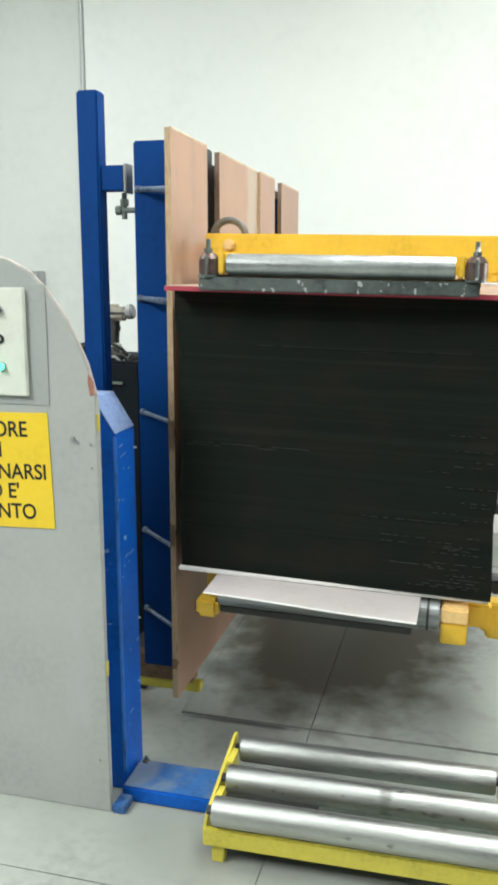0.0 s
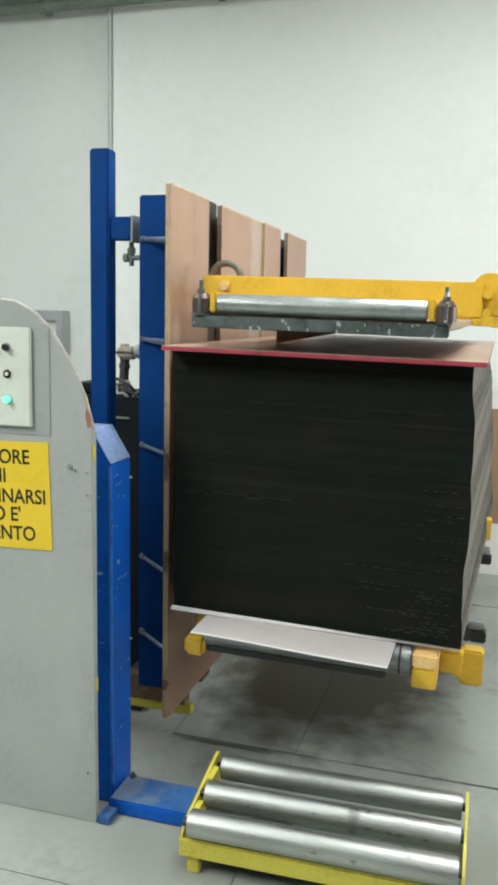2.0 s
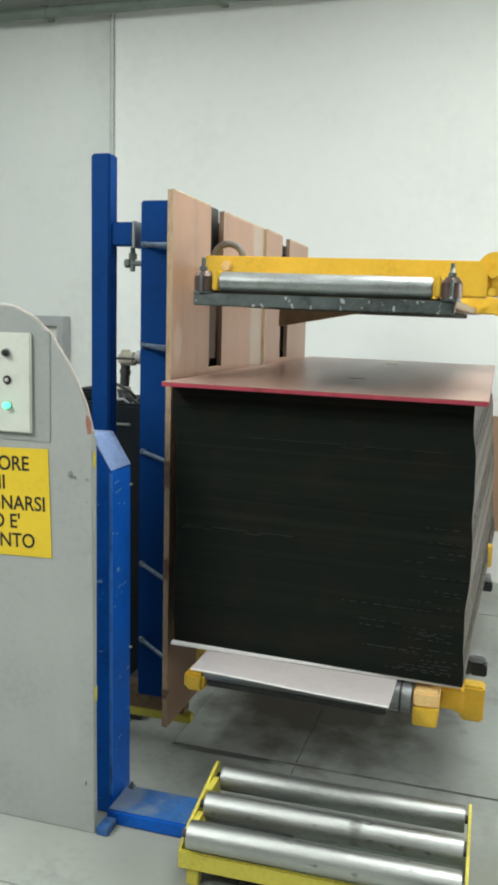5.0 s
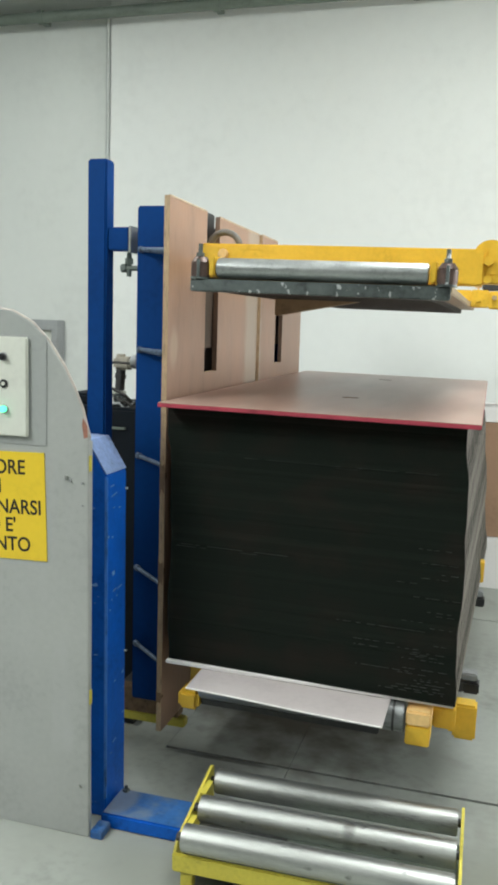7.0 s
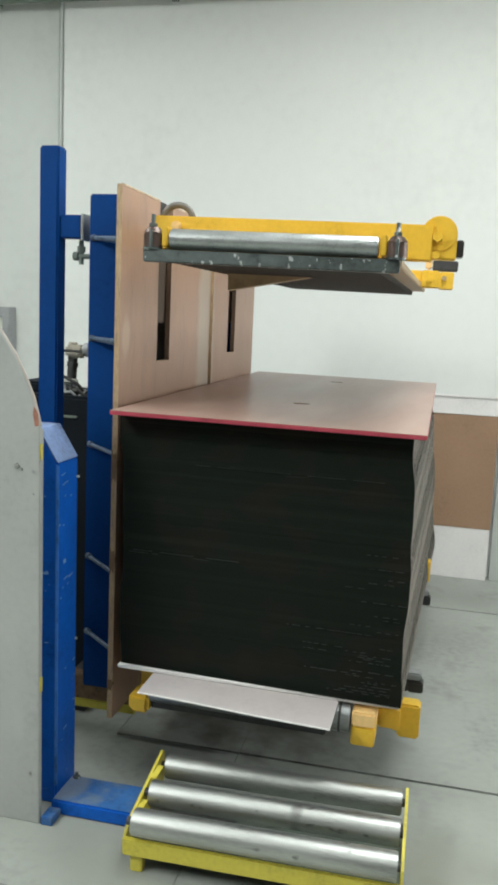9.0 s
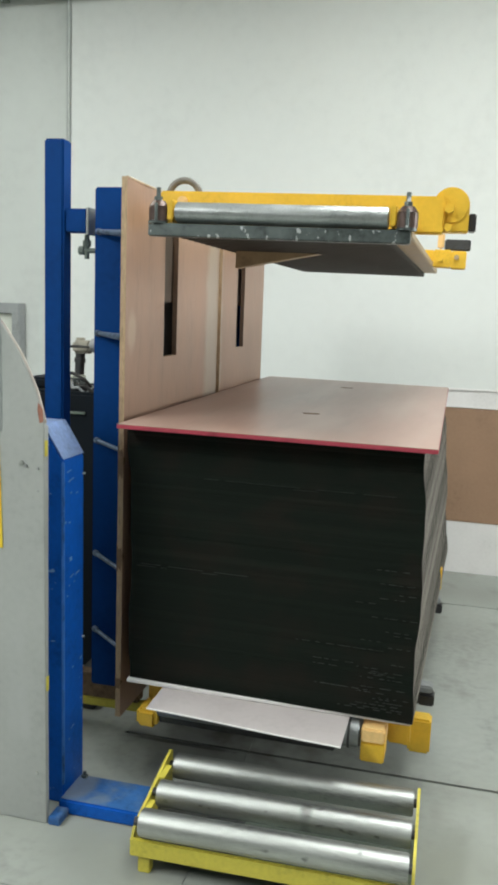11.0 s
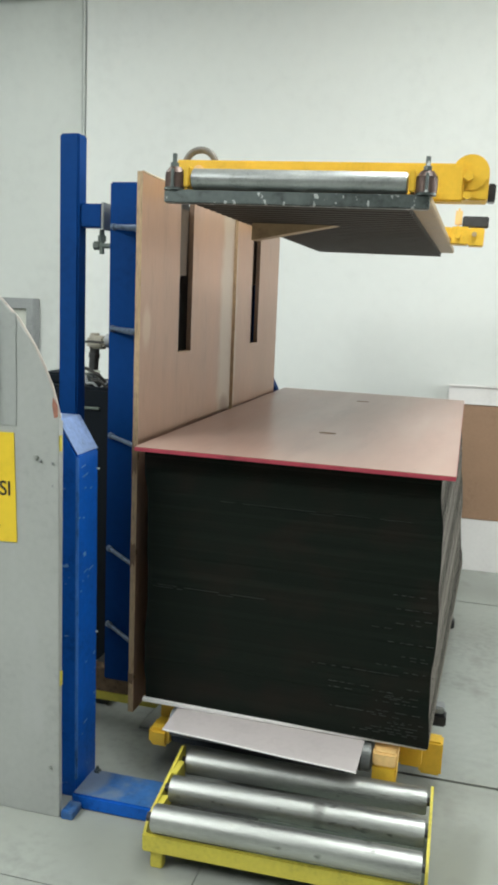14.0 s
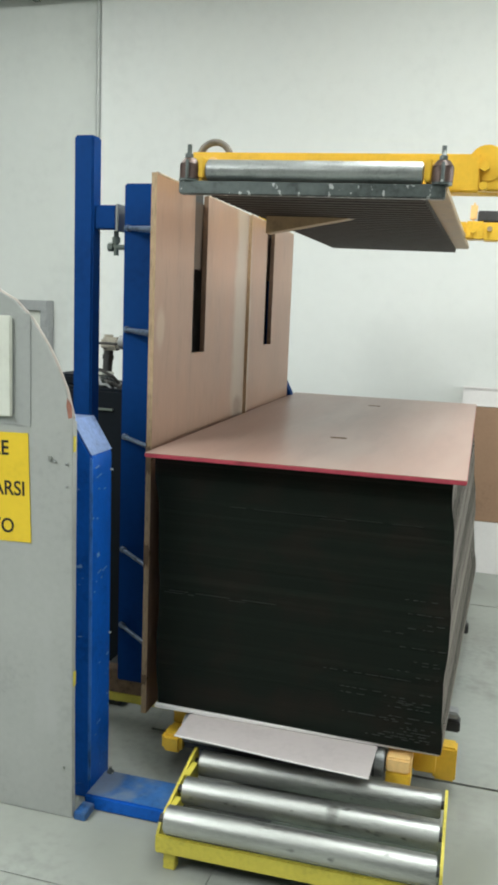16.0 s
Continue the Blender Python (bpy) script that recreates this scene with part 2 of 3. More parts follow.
fleck(M_FOOT, (0.14, 0.20, 0.30), 14, (1, 1, 1), 0.52, 0.2)
stain_or_shade(M_FOOT, (0.22, 0.26, 0.33), -0.05, -0.15, 0.055, 0.09, 0.5, False, 0.75)
fleck(M_BLUE_W, (0.20, 0.36, 0.62), 9, (2, 2, 5), 0.70)
fleck(M_STEEL, (0.22, 0.22, 0.21), 5, (3, 6, 6), 0.66, 0.08)
stain_or_shade(M_STEEL, (0.20, 0.20, 0.185), 0.688, -0.285, 0.020, 0.022, 0.6, False, 0.7)
fleck(M_GALV, (0.60, 0.62, 0.61), 62, (0.8, 1, 0.6), 0.615, 0.04)
fleck(M_FLOOR, (0.265, 0.275, 0.245), 1.3, (1, 1, 1), 0.46, 0.25)
fleck(M_FLOOR, (0.21, 0.21, 0.185), 5.0, (1, 1, 1), 0.60, 0.25)
# brown floor dirt, darkened further to paint in the shade below the raised pile
stain_or_shade(M_FLOOR, (0.075, 0.060, 0.037), 0.37, 1.14, 0.52, 0.80, 0.45)
stain_or_shade(M_FLOOR, (0.10, 0.10, 0.09), 0.15, 0.282, 0.20, 0.014, 0.6)
fleck(M_BOARD, (0.46, 0.325, 0.27), 2.0, (4, 0.7, 1), 0.45, 0.3)
fleck(M_PLY, (0.31, 0.19, 0.127), 2.0, (1, 1, 0.7), 0.54, 0.25)
stain_or_shade(M_PLY, (0.42, 0.36, 0.295), 1.03, 1.25, 0.10, 1.2, 0.5, True, 0.75)
stain_or_shade(M_PLY, (0.20, 0.125, 0.085), 1.02, 1.13, 0.07, 0.045, 0.6, True, 0.7)
stain_or_shade(M_PLY, (0.46, 0.35, 0.26), 0.13, 1.46, 0.035, 0.07, 0.5, True, 0.6)
fleck(M_PANEL, (0.31, 0.33, 0.315), 2.2, (1, 1, 0.6), 0.50, 0.25)
fleck(M_PANEL, (0.42, 0.43, 0.42), 5.0, (1.5, 1, 0.5), 0.62, 0.15)
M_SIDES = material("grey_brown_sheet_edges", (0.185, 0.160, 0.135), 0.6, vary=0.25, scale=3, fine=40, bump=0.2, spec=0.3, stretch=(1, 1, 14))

# ------------------------------------------------------------------ mesh helpers


def add_box(bm, x0, x1, y0, y1, z0, z1, bevel=0.0, m=None):
    made = bmesh.ops.create_cube(bm, size=1.0)["verts"]
    t = Matrix.Translation(((x0 + x1) / 2, (y0 + y1) / 2, (z0 + z1) / 2)) @ Matrix.Diagonal((x1 - x0, y1 - y0, z1 - z0, 1))
    bmesh.ops.transform(bm, matrix=(m @ t) if m else t, verts=made)
    if bevel:
        edges = list({e for v in made for e in v.link_edges})
        bmesh.ops.bevel(bm, geom=edges, offset=bevel, segments=2, affect="EDGES", clamp_overlap=True)
    return bm


def box(x0, x1, y0, y1, z0, z1, bevel=0.003):
    return add_box(bmesh.new(), x0, x1, y0, y1, z0, z1, bevel)


def add_rod(bm, a, b, r, seg=20, r2=None, bevel=0.0):
    a, b = Vector(a), Vector(b)
    d = b - a
    turn = d.to_track_quat("Z", "Y").to_matrix().to_4x4()
    made = bmesh.ops.create_cone(bm, cap_ends=True, segments=seg, radius1=r, radius2=r if r2 is None else r2, depth=d.length,
                                 matrix=Matrix.Translation((a + b) / 2) @ turn)["verts"]
    if bevel:
        caps = [e for e in {e for v in made for e in v.link_edges} if any(len(f.verts) > 4 for f in e.link_faces)]
        bmesh.ops.bevel(bm, geom=caps, offset=bevel, segments=2, affect="EDGES", clamp_overlap=True)
    return bm


def rod(a, b, r, seg=20, r2=None, bevel=0.0):
    return add_rod(bmesh.new(), a, b, r, seg, r2, bevel)


def add_tube(bm, pts, r, seg=8):
    """A bent tube along a few points."""
    pts = [Vector(p) for p in pts]
    rings = []
    for i, p in enumerate(pts):
        d = (pts[min(i + 1, len(pts) - 1)] - pts[max(i - 1, 0)]).normalized()
        q = d.to_track_quat("Z", "Y")
        rings.append([bm.verts.new(p + q @ Vector((r * math.cos(2 * math.pi * k / seg), r * math.sin(2 * math.pi * k / seg), 0))) for k in range(seg)])
    for a, b in zip(rings, rings[1:]):
        for k in range(seg):
            bm.faces.new((a[k], a[(k + 1) % seg], b[(k + 1) % seg], b[k]))
    bm.faces.new(rings[0][::-1])
    bm.faces.new(rings[-1])
    return bm


def prism(outline, y0, y1, bevel=0.0):
    """An outline in x and z, given depth along y."""
    bm = bmesh.new()
    a = [bm.verts.new((x, y0, z)) for x, z in outline]
    b = [bm.verts.new((x, y1, z)) for x, z in outline]
    n = len(a)
    bm.faces.new(a)
    bm.faces.new(b[::-1])
    for i in range(n):
        bm.faces.new((a[i], b[i], b[(i + 1) % n], a[(i + 1) % n]))
    bmesh.ops.recalc_face_normals(bm, faces=bm.faces)
    if bevel:
        bmesh.ops.bevel(bm, geom=list(bm.edges), offset=bevel, segments=2, affect="EDGES", clamp_overlap=True)
    return bm


def mesh_of(name, bm, mats):
    me = bpy.data.meshes.new(name)
    bmesh.ops.recalc_face_normals(bm, faces=bm.faces)
    bm.to_mesh(me)
    bm.free()
    for m in mats if isinstance(mats, (list, tuple)) else [mats]:
        me.materials.append(m)
    for p in me.polygons:
        p.use_smooth = True
    me.set_sharp_from_angle(angle=radians(35))
    return me


def thing(name, label, category, bm=None, mats=None, kind="", group=""):
    ob = new(name, mesh_of(name, bm, mats) if bm else None)
    return tagged(ob, label, category, group, kind)


def part(name, bm, mats, parent, label=""):
    ob = new(name, mesh_of(name, bm, mats))
    ob.parent = parent
    return tagged(ob, label)


def structure(name, label, bm, mats):
    return thing(name, label, name.split("_")[0], bm, mats, kind="structure")


# ------------------------------------------------------------------ the hall
WALL_Y = 2.86
# floor slabs; the joints at y = 0.30 and x = 0.385 lie below the machine
floor = structure("floor", "worn grey concrete floor with saw joints", box(-8.2, 5.2, -12.2, 3.1, -0.2, -0.010, 0), M_DARK)
SLAB_X = [-8.2, -6.2, -2.9, 0.385, 3.5, 5.2]
SLAB_Y = [-12.2, -9.5, -6.4, -3.2, -0.575, 0.30, 2.165, 3.1]
slabs = [(SLAB_X[i], SLAB_X[i + 1], SLAB_Y[j], SLAB_Y[j + 1]) for i in range(5) for j in range(7) if not (i == 2 and j in (4, 5))]
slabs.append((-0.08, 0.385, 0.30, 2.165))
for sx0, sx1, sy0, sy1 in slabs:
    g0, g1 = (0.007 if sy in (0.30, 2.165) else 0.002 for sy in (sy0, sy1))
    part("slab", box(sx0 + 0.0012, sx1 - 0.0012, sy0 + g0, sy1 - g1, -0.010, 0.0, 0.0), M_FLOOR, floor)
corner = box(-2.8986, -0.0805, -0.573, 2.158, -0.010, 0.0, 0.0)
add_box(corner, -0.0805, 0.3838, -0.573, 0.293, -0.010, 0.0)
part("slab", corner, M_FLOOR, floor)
wn = structure("wall_north", "white painted concrete panel wall", box(-1.548, 5.2, WALL_Y, WALL_Y + 0.2, 0, 3.95, 0), M_WALL)
part("wall_panel", box(-8.2, -1.552, WALL_Y + 0.004, WALL_Y + 0.2, 0, 3.95, 0), M_WALL_G, wn, "greyer concrete panel")
structure("wall_south", "grey painted wall", box(-8.2, 5.2, -12.2, -12.0, 0, 3.95, 0), M_WALL_F)
structure("wall_west", "grey painted wall", box(-8.2, -8.0, -12.0, WALL_Y, 0, 3.95, 0), M_WALL_F)
bm = bmesh.new()
add_box(bm, 5.0, 5.2, -12.0, WIN[0], 0, 3.95)
add_box(bm, 5.0, 5.2, WIN[1], WALL_Y, 0, 3.95)
add_box(bm, 5.0, 5.2, WIN[0], WIN[1], 0, WIN[2])
add_box(bm, 5.0, 5.2, WIN[0], WIN[1], WIN[3], 3.95)
structure("wall_east", "grey painted wall with an opening for the added window", bm, M_WALL_F)
# unseen window with glowing panes, added around the side light
win = structure("window_1", "unseen grey-framed window added for light from the east", box(5.07, 5.13, WIN[0], WIN[1], WIN[2], WIN[2] + 0.06, 0), M_GREY)
part("window_frame", box(5.07, 5.13, WIN[0], WIN[1], WIN[3] - 0.06, WIN[3], 0), M_GREY, win)
for k in range(4):
    y = WIN[0] + (WIN[1] - WIN[0] - 0.06) * k / 3
    part("mullion", box(5.07, 5.13, y, y + 0.06, WIN[2] + 0.06, WIN[3] - 0.06, 0), M_GREY, win)
for k in range(3):
    y = WIN[0] + (WIN[1] - WIN[0] - 0.06) * k / 3
    part("pane", box(5.095, 5.101, y + 0.06, y + (WIN[1] - WIN[0] - 0.06) / 3, WIN[2] + 0.06, WIN[3] - 0.06, 0), M_DAY, win, "glowing pane of the added window")
structure("ceiling", "grey painted hall ceiling", box(-8.2, 5.2, -12.2, 3.06, 3.95, 4.1, 0), M_CEIL)
for lx, ly, lz, lsx, lsy, lw in LAMPS:
    lamp = thing("ceiling_light", "white fluorescent ceiling light fixture", "ceiling light", group="ceiling lights")
    part("housing", box(lx - 0.50, lx + 0.50, ly - 1.3, ly + 1.3, lz + 0.04, 3.95, 0.01), M_WHITE, lamp)
    part("diffuser", box(lx - 0.45, lx + 0.45, ly - 1.2, ly + 1.2, lz + 0.012, lz + 0.04, 0.004), M_TUBE, lamp)

bm = rod((-1.562, WALL_Y - 0.014, 0.0), (-1.562, WALL_Y - 0.014, 3.46), 0.012, 14)
thing("conduit", "grey vertical conduit pipe fixed to the wall", "pipe", bm, M_COND)
pipe = thing("ceiling_pipe", "grey-green pipe running along the top of the wall", "pipe")
part("tube", rod((-7.9, WALL_Y - 0.09, 3.47), (4.9, WALL_Y - 0.09, 3.47), 0.034, 18), M_PIPE, pipe)
for px in (-3.2, -2.0, -0.8, 0.4, 1.6, 2.8):
    part("clamp", add_box(rod((px - 0.02, WALL_Y - 0.09, 3.47), (px + 0.02, WALL_Y - 0.09, 3.47), 0.043, 18), px - 0.02, px + 0.02, WALL_Y - 0.05, WALL_Y - 0.002, 3.44, 3.5), M_PIPE, pipe)

pipe = thing("ceiling_pipe", "dark green pipe hung below the ceiling beside the wall", "pipe")
part("tube", rod((-7.9, WALL_Y - 0.30, 3.60), (4.9, WALL_Y - 0.30, 3.60), 0.05, 18), M_PIPE, pipe)
for px in (-3.2, -1.99, -0.8, 0.4, 1.6, 2.8):
    part("hanger", add_box(rod((px - 0.012, WALL_Y - 0.30, 3.60), (px + 0.012, WALL_Y - 0.30, 3.60), 0.057, 18), px - 0.012, px + 0.012, WALL_Y - 0.31, WALL_Y - 0.29, 3.64, 3.95), M_GREY, pipe)
# box on the wall
wb = thing("wall_cabinet", "grey framed electric cabinet with a pale door on the wall", "cabinet")
bm = bmesh.new()
add_box(bm, -2.40, -1.88, WALL_Y - 0.10, WALL_Y - 0.001, 1.46, 1.53, 0.004)
add_box(bm, -2.40, -1.88, WALL_Y - 0.10, WALL_Y - 0.001, 0.80, 0.85, 0.004)
add_box(bm, -1.93, -1.88, WALL_Y - 0.10, WALL_Y - 0.001, 0.85, 1.46, 0.004)
add_box(bm, -2.40, -2.35, WALL_Y - 0.10, WALL_Y - 0.001, 0.85, 1.46, 0.004)
part("frame", bm, M_GREY, wb)
part("door", box(-2.35, -1.93, WALL_Y - 0.07, WALL_Y - 0.01, 0.85, 1.46, 0.004), M_PLATE, wb)

# panel leaning on the wall
pn = thing("leaning_panel", "white panel with a brown hardboard middle leaning on the wall", "panel")
lean = Matrix.Translation((0, 2.775, 0)) @ pose(0, 0, 0, -2.2)
part("lower_face", add_box(bmesh.new(), 0.865, 1.325, 0, 0.018, 0.0, 0.318, 0.002, lean), M_WHITE, pn)
part("middle_face", add_box(bmesh.new(), 0.865, 1.328, -0.004, 0.014, 0.318, 1.01, 0.002, lean), M_BROWN, pn, "brown hardboard")
part("upper_face", add_box(bmesh.new(), 0.865, 1.322, 0, 0.018, 1.01, 1.125, 0.002, lean), M_WHITE, pn)
for lz in (1.0105, 1.114):
    part("lip", add_box(bmesh.new(), 0.866, 1.321, -0.010, -0.0005, lz, lz + 0.010, 0.002, lean), M_WHITE, pn)

thing("grey_board", "grey board leaning on the wall beside the white panel", "board",
      add_box(bmesh.new(), 1.345, 1.95, 0.0, 0.015, 0.0, 1.13, 0.002, Matrix.Translation((0, 2.80, 0)) @ pose(0, 0, 0, -1.5)), M_GREYB)

# ------------------------------------------------------------------ pile turner
turner = thing("pile_turner", "blue and yellow pile lifting machine with a plywood back", "machine")
mast = part("mast", box(-0.394, -0.323, 0.272, 0.337, 0.0, 2.090, 0.006), M_BLUE, turner, "tall blue square steel mast")
part("bracket", box(-0.322, -0.244, 0.285, 0.335, 1.785, 1.864, 0.004), M_BLUE, mast)
part("bracket_plate", box(-0.2435, -0.234, 0.280, 0.340, 1.778, 1.868, 0.002), M_PANEL_D, mast)
bm = rod((-0.262, 0.33, 1.70), (-0.262, 0.33, 1.782), 0.0085, 12)
add_rod(bm, (-0.262, 0.33, 1.742), (-0.262, 0.33, 1.762), 0.014, 6)
add_rod(bm, (-0.290, 0.33, 1.728), (-0.189, 0.33, 1.728), 0.009, 10)
add_rod(bm, (-0.290, 0.33, 1.728), (-0.272, 0.33, 1.728), 0.015, 6)
part("stop_bolt", bm, M_PIPE, mast)
part("column", box(-0.187, -0.034, 0.225, 0.36, 0.205, 1.926, 0.005), M_BLUE, turner, "blue steel column behind the plywood")
part("column", box(-0.150, -0.076, 0.60, 0.70, 0.07, 1.955, 0.005), M_DARK, turner)
part("column", box(-0.185, -0.036, 1.62, 1.80, 0.10, 1.86, 0.005), M_BLUE, turner)
part("brace", prism([(-0.12, 0.9), (0.02, 0.9), (0.02, 1.10), (-0.05, 1.24), (-0.12, 1.24)], 1.90, 1.96, 0.004), M_BLUE, turner)
# dark box put in for the shaded gap between column and base beam
part("shade_box", box(-0.32, -0.036, 0.300, 0.355, 0.116, 0.205, 0.003), M_SPLINT_SHADE, turner, "dark brown box standing for the shade under the column")
part("base_beam", box(-0.60, -0.012, 0.300, 0.340, 0.082, 0.116, 0.004), M_YEL_G, turner, "pale yellow base beam")
part("beam_foot", box(-0.60, -0.40, 0.30, 0.36, 0.0, 0.082, 0.004), M_DARK, turner)
part("base_beam", box(-0.60, -0.02, 1.55, 1.64, 0.0, 0.07, 0.004), M_YEL_G, turner)
part("base_beam", box(-0.42, -0.26, 0.42, 1.9, 0.0, 0.06, 0.004), M_DARK, turner)

# plywood back: three planks with two slots that are open at the top
TOP = 1.924


def plank(outline, y_shift_x, mats):
    bm = bmesh.new()
    outline = [(y, z + 0.014 - 0.013 * y if z == TOP else z) for y, z in outline]
    a = [bm.verts.new((y_shift_x, y, z)) for y, z in outline]
    b = [bm.verts.new((y_shift_x - 0.018, y, z)) for y, z in outline]
    n = len(a)
    f = bm.faces.new(a)
    g = bm.faces.new(b[::-1])
    for i in range(n):
        e = bm.faces.new((a[i], b[i], b[(i + 1) % n], a[(i + 1) % n]))
        e.material_index = 2 if abs(outline[i][0] - outline[(i + 1) % n][0]) < 1e-6 and outline[i][0] in (0.570, 1.505) else 1
    return bm


part("back_plank", plank([(0.075, 0.177), (1.108, 0.177), (1.108, TOP), (0.570, TOP), (0.570, 1.372), (0.430, 1.372), (0.430, TOP), (0.075, TOP)], -0.012, None),
     [M_PLY, M_PLY_E, M_PLY_S], turner, "varnished plywood plank with a tall slot and a pale worn band")
part("back_plank", plank([(1.112, 0.177), (1.89, 0.177), (1.89, TOP), (1.505, TOP), (1.505, 1.372), (1.372, 1.372), (1.372, TOP), (1.112, TOP)], 0.000, None),
     [M_PLY, M_PLY_E, M_PLY_S], turner, "varnished plywood plank with a tall slot")
for ey0, ey1, ex in ((0.08, 0.426, -0.012), (0.574, 1.104, -0.012), (1.116, 1.368, 0.0), (1.509, 1.886, 0.0)):
    z0, z1 = TOP + 0.0135 - 0.013 * ey0, TOP + 0.0135 - 0.013 * ey1
    part("worn_arris", add_tube(bmesh.new(), [(ex - 0.002, ey0, z0), (ex - 0.002, ey1, z1)], 0.0042, 6), M_PLY_T, turner, "pale worn top edge of the plywood")
for cz, ch in ((1.055, 0.075), (0.735, 0.06), (0.30, 0.03)):
    bm = prism([(-0.0305, cz - ch), (-0.024, cz - 0.6 * ch), (-0.017, cz - 0.8 * ch), (-0.0105, cz), (-0.016, cz + 0.5 * ch), (-0.025, cz + 0.4 * ch), (-0.0305, cz + 0.7 * ch)], 0.0725, 0.085)
    part("splinter", bm, M_SPLINT_SHADE, turner, "dark splintered chip in the plank edge")
for y0, y1 in ((0.37, 0.57), (1.32, 1.55)):
    part("guide_channel", box(-0.072, -0.060, y0, y1 + 0.24, 0.3, 1.90, 0.003), M_DARK, turner, "dark steel guide channel behind the slot")
# tie rods between column and planks
for z, dz in ((1.775, -0.004), (1.455, -0.012), (1.105, -0.035), (0.722, -0.062), (0.455, -0.07)):
    a, e = Vector((-0.1755, 0.224, 1.55 + (z - 1.55) * 1.0366)), Vector((-0.027, 0.135, z + dz))
    bm = rod(a, e, 0.0072, 12, r2=0.0125 if z > 1.4 else 0.0072)
    add_rod(bm, a + Vector((0, 0.002, 0)), a + (e - a) * 0.09, 0.011, 8)
    part("tie_rod", bm, M_ROD, turner)

# operator-side post with its sloping head and floor foot
part("post", prism([(-0.25, 0.0), (-0.090, 0.0), (-0.094, 1.09), (-0.158, 1.190), (-0.25, 1.190)], -0.185, -0.043, 0.006), M_BLUE_W, turner, "scuffed blue steel post with a sloping head")
# paler blue for the post's head: scuffing plus overhead lamp light painted in
M_CAP = material("rubbed_and_lit_blue_enamel", (0.22, 0.31, 0.54), 0.42, vary=0.35, scale=14, fine=90, bump=0.2)
M_EDGE = material("rubbed_blue_enamel", (0.05, 0.17, 0.50), 0.36, vary=0.4, scale=18, fine=90, bump=0.2, stretch=(1, 1, 0.4))
part("worn_lit_head", prism([(-0.0980, 1.094), (-0.0940, 1.0935), (-0.1560, 1.1925), (-0.25, 1.1925), (-0.25, 1.1895), (-0.1585, 1.1895)], -0.183, -0.046), M_CAP, turner, "sloping head of the post, pale from rubbing and painted lamp light")
part("worn_edge", prism([(-0.0995, 0.06), (-0.0895, 0.06), (-0.0932, 1.086), (-0.1035, 1.086)], -0.1858, -0.174, 0.003), M_EDGE, turner, "rubbed pale arris of the post")
srng = random.Random(8)
for k in range(11):
    sz = srng.choice((1.02, 0.99, 0.86, 0.72, 0.40, 0.22, 0.20)) + srng.uniform(-0.03, 0.03)
    sy, sl = srng.uniform(-0.165, -0.10), srng.uniform(0.006, 0.04)
    part("scuff", add_box(bmesh.new(), -0.0965 + 0.0037 * (1 - sz), -0.0930 + 0.0037 * (1 - sz), sy, sy + sl, sz, sz + 0.0035, 0.0, Matrix.Translation((0, sy, sz)) @ pose(0, 0, 0, srng.uniform(4, 14)) @ Matrix.Translation((0, -sy, -sz))), M_SCUFF, turner)
for bz in (1.03, 0.50):
    part("bolt", rod((-0.094, -0.052, bz), (-0.086, -0.052, bz), 0.0035, 10), M_GREYB, turner)
part("flange", box(-0.0855, -0.047, -0.300, -0.237, 0.0, 0.026, 0.003), M_FOOT, turner, "thin worn foot plate beside the panel")
part("anchor_bolt", add_rod(rod((-0.058, -0.100, 0.0482), (-0.058, -0.100, 0.056), 0.011, 6), (-0.058, -0.100, 0.056), (-0.058, -0.100, 0.068), 0.005, 8), M_GALV, turner)
foot = part("foot", box(-0.082, 0.218, -0.236, -0.085, 0.0, 0.0465, 0.005), M_BLUE_W, turner, "blue floor foot with a worn top")
part("worn_top", box(-0.0775, 0.2135, -0.2315, -0.0895, 0.0462, 0.048, 0.0008), M_FOOT, foot, "trodden pale top of the foot")

# ------------------------------------------------------------------ lower platform (moves)
platform = part("platform", box(0.10, 0.93, 0.14, 1.95, 0.165, 0.205, 0.004), M_DARK, turner, "dark steel lifting platform with rollers")
part("front_roller", rod((0.155, 0.004, 0.200), (0.800, 0.004, 0.200), 0.045, 26, bevel=0.004), M_ROLL_D, platform, "dark worn front roller")
part("roller_collar", rod((0.765, 0.004, 0.200), (0.772, 0.004, 0.200), 0.0462, 26), M_DARK, platform)
part("front_beam", box(0.152, 0.725, 0.0, 0.055, 0.130, 0.154, 0.004), M_DARK, platform, "dark steel beam below the front roller")
for y in [0.124 + 0.144 * i for i in range(13)]:
    part("roller", rod((0.155, y, 0.213), (0.800, y, 0.213), 0.034, 24, bevel=0.003), M_STEEL, platform)
part("end_block", box(0.084, 0.153, -0.03, 0.07, 0.118, 0.180, 0.012), M_YEL, platform, "yellow end block")
eb = part("end_block", box(0.806, 0.878, -0.03, 0.07, 0.130, 0.191, 0.004), M_YEL, platform, "yellow end block")
part("worn_top", box(0.8052, 0.8788, -0.0308, 0.0708, 0.189, 0.2365, 0.006), M_YEL_P, eb, "rubbed pale orange upper half")
part("side_rail", box(0.09, 0.15, 0.07, 1.95, 0.17, 0.243, 0.004), M_YEL, platform)
part("side_rail", box(0.81, 0.87, 0.07, 1.95, 0.17, 0.243, 0.004), M_YEL, platform)
part("link", box(0.876, 0.945, 0.10, 0.17, 0.135, 0.205, 0.006), M_YEL, platform)
part("pin", rod((0.930, 0.170, 0.15), (0.930, 0.20, 0.15), 0.010, 10), M_YEL_B, platform)
part("link", box(0.92, 0.945, 0.165, 0.21, 0.10, 0.150, 0.004), M_YEL, platform)
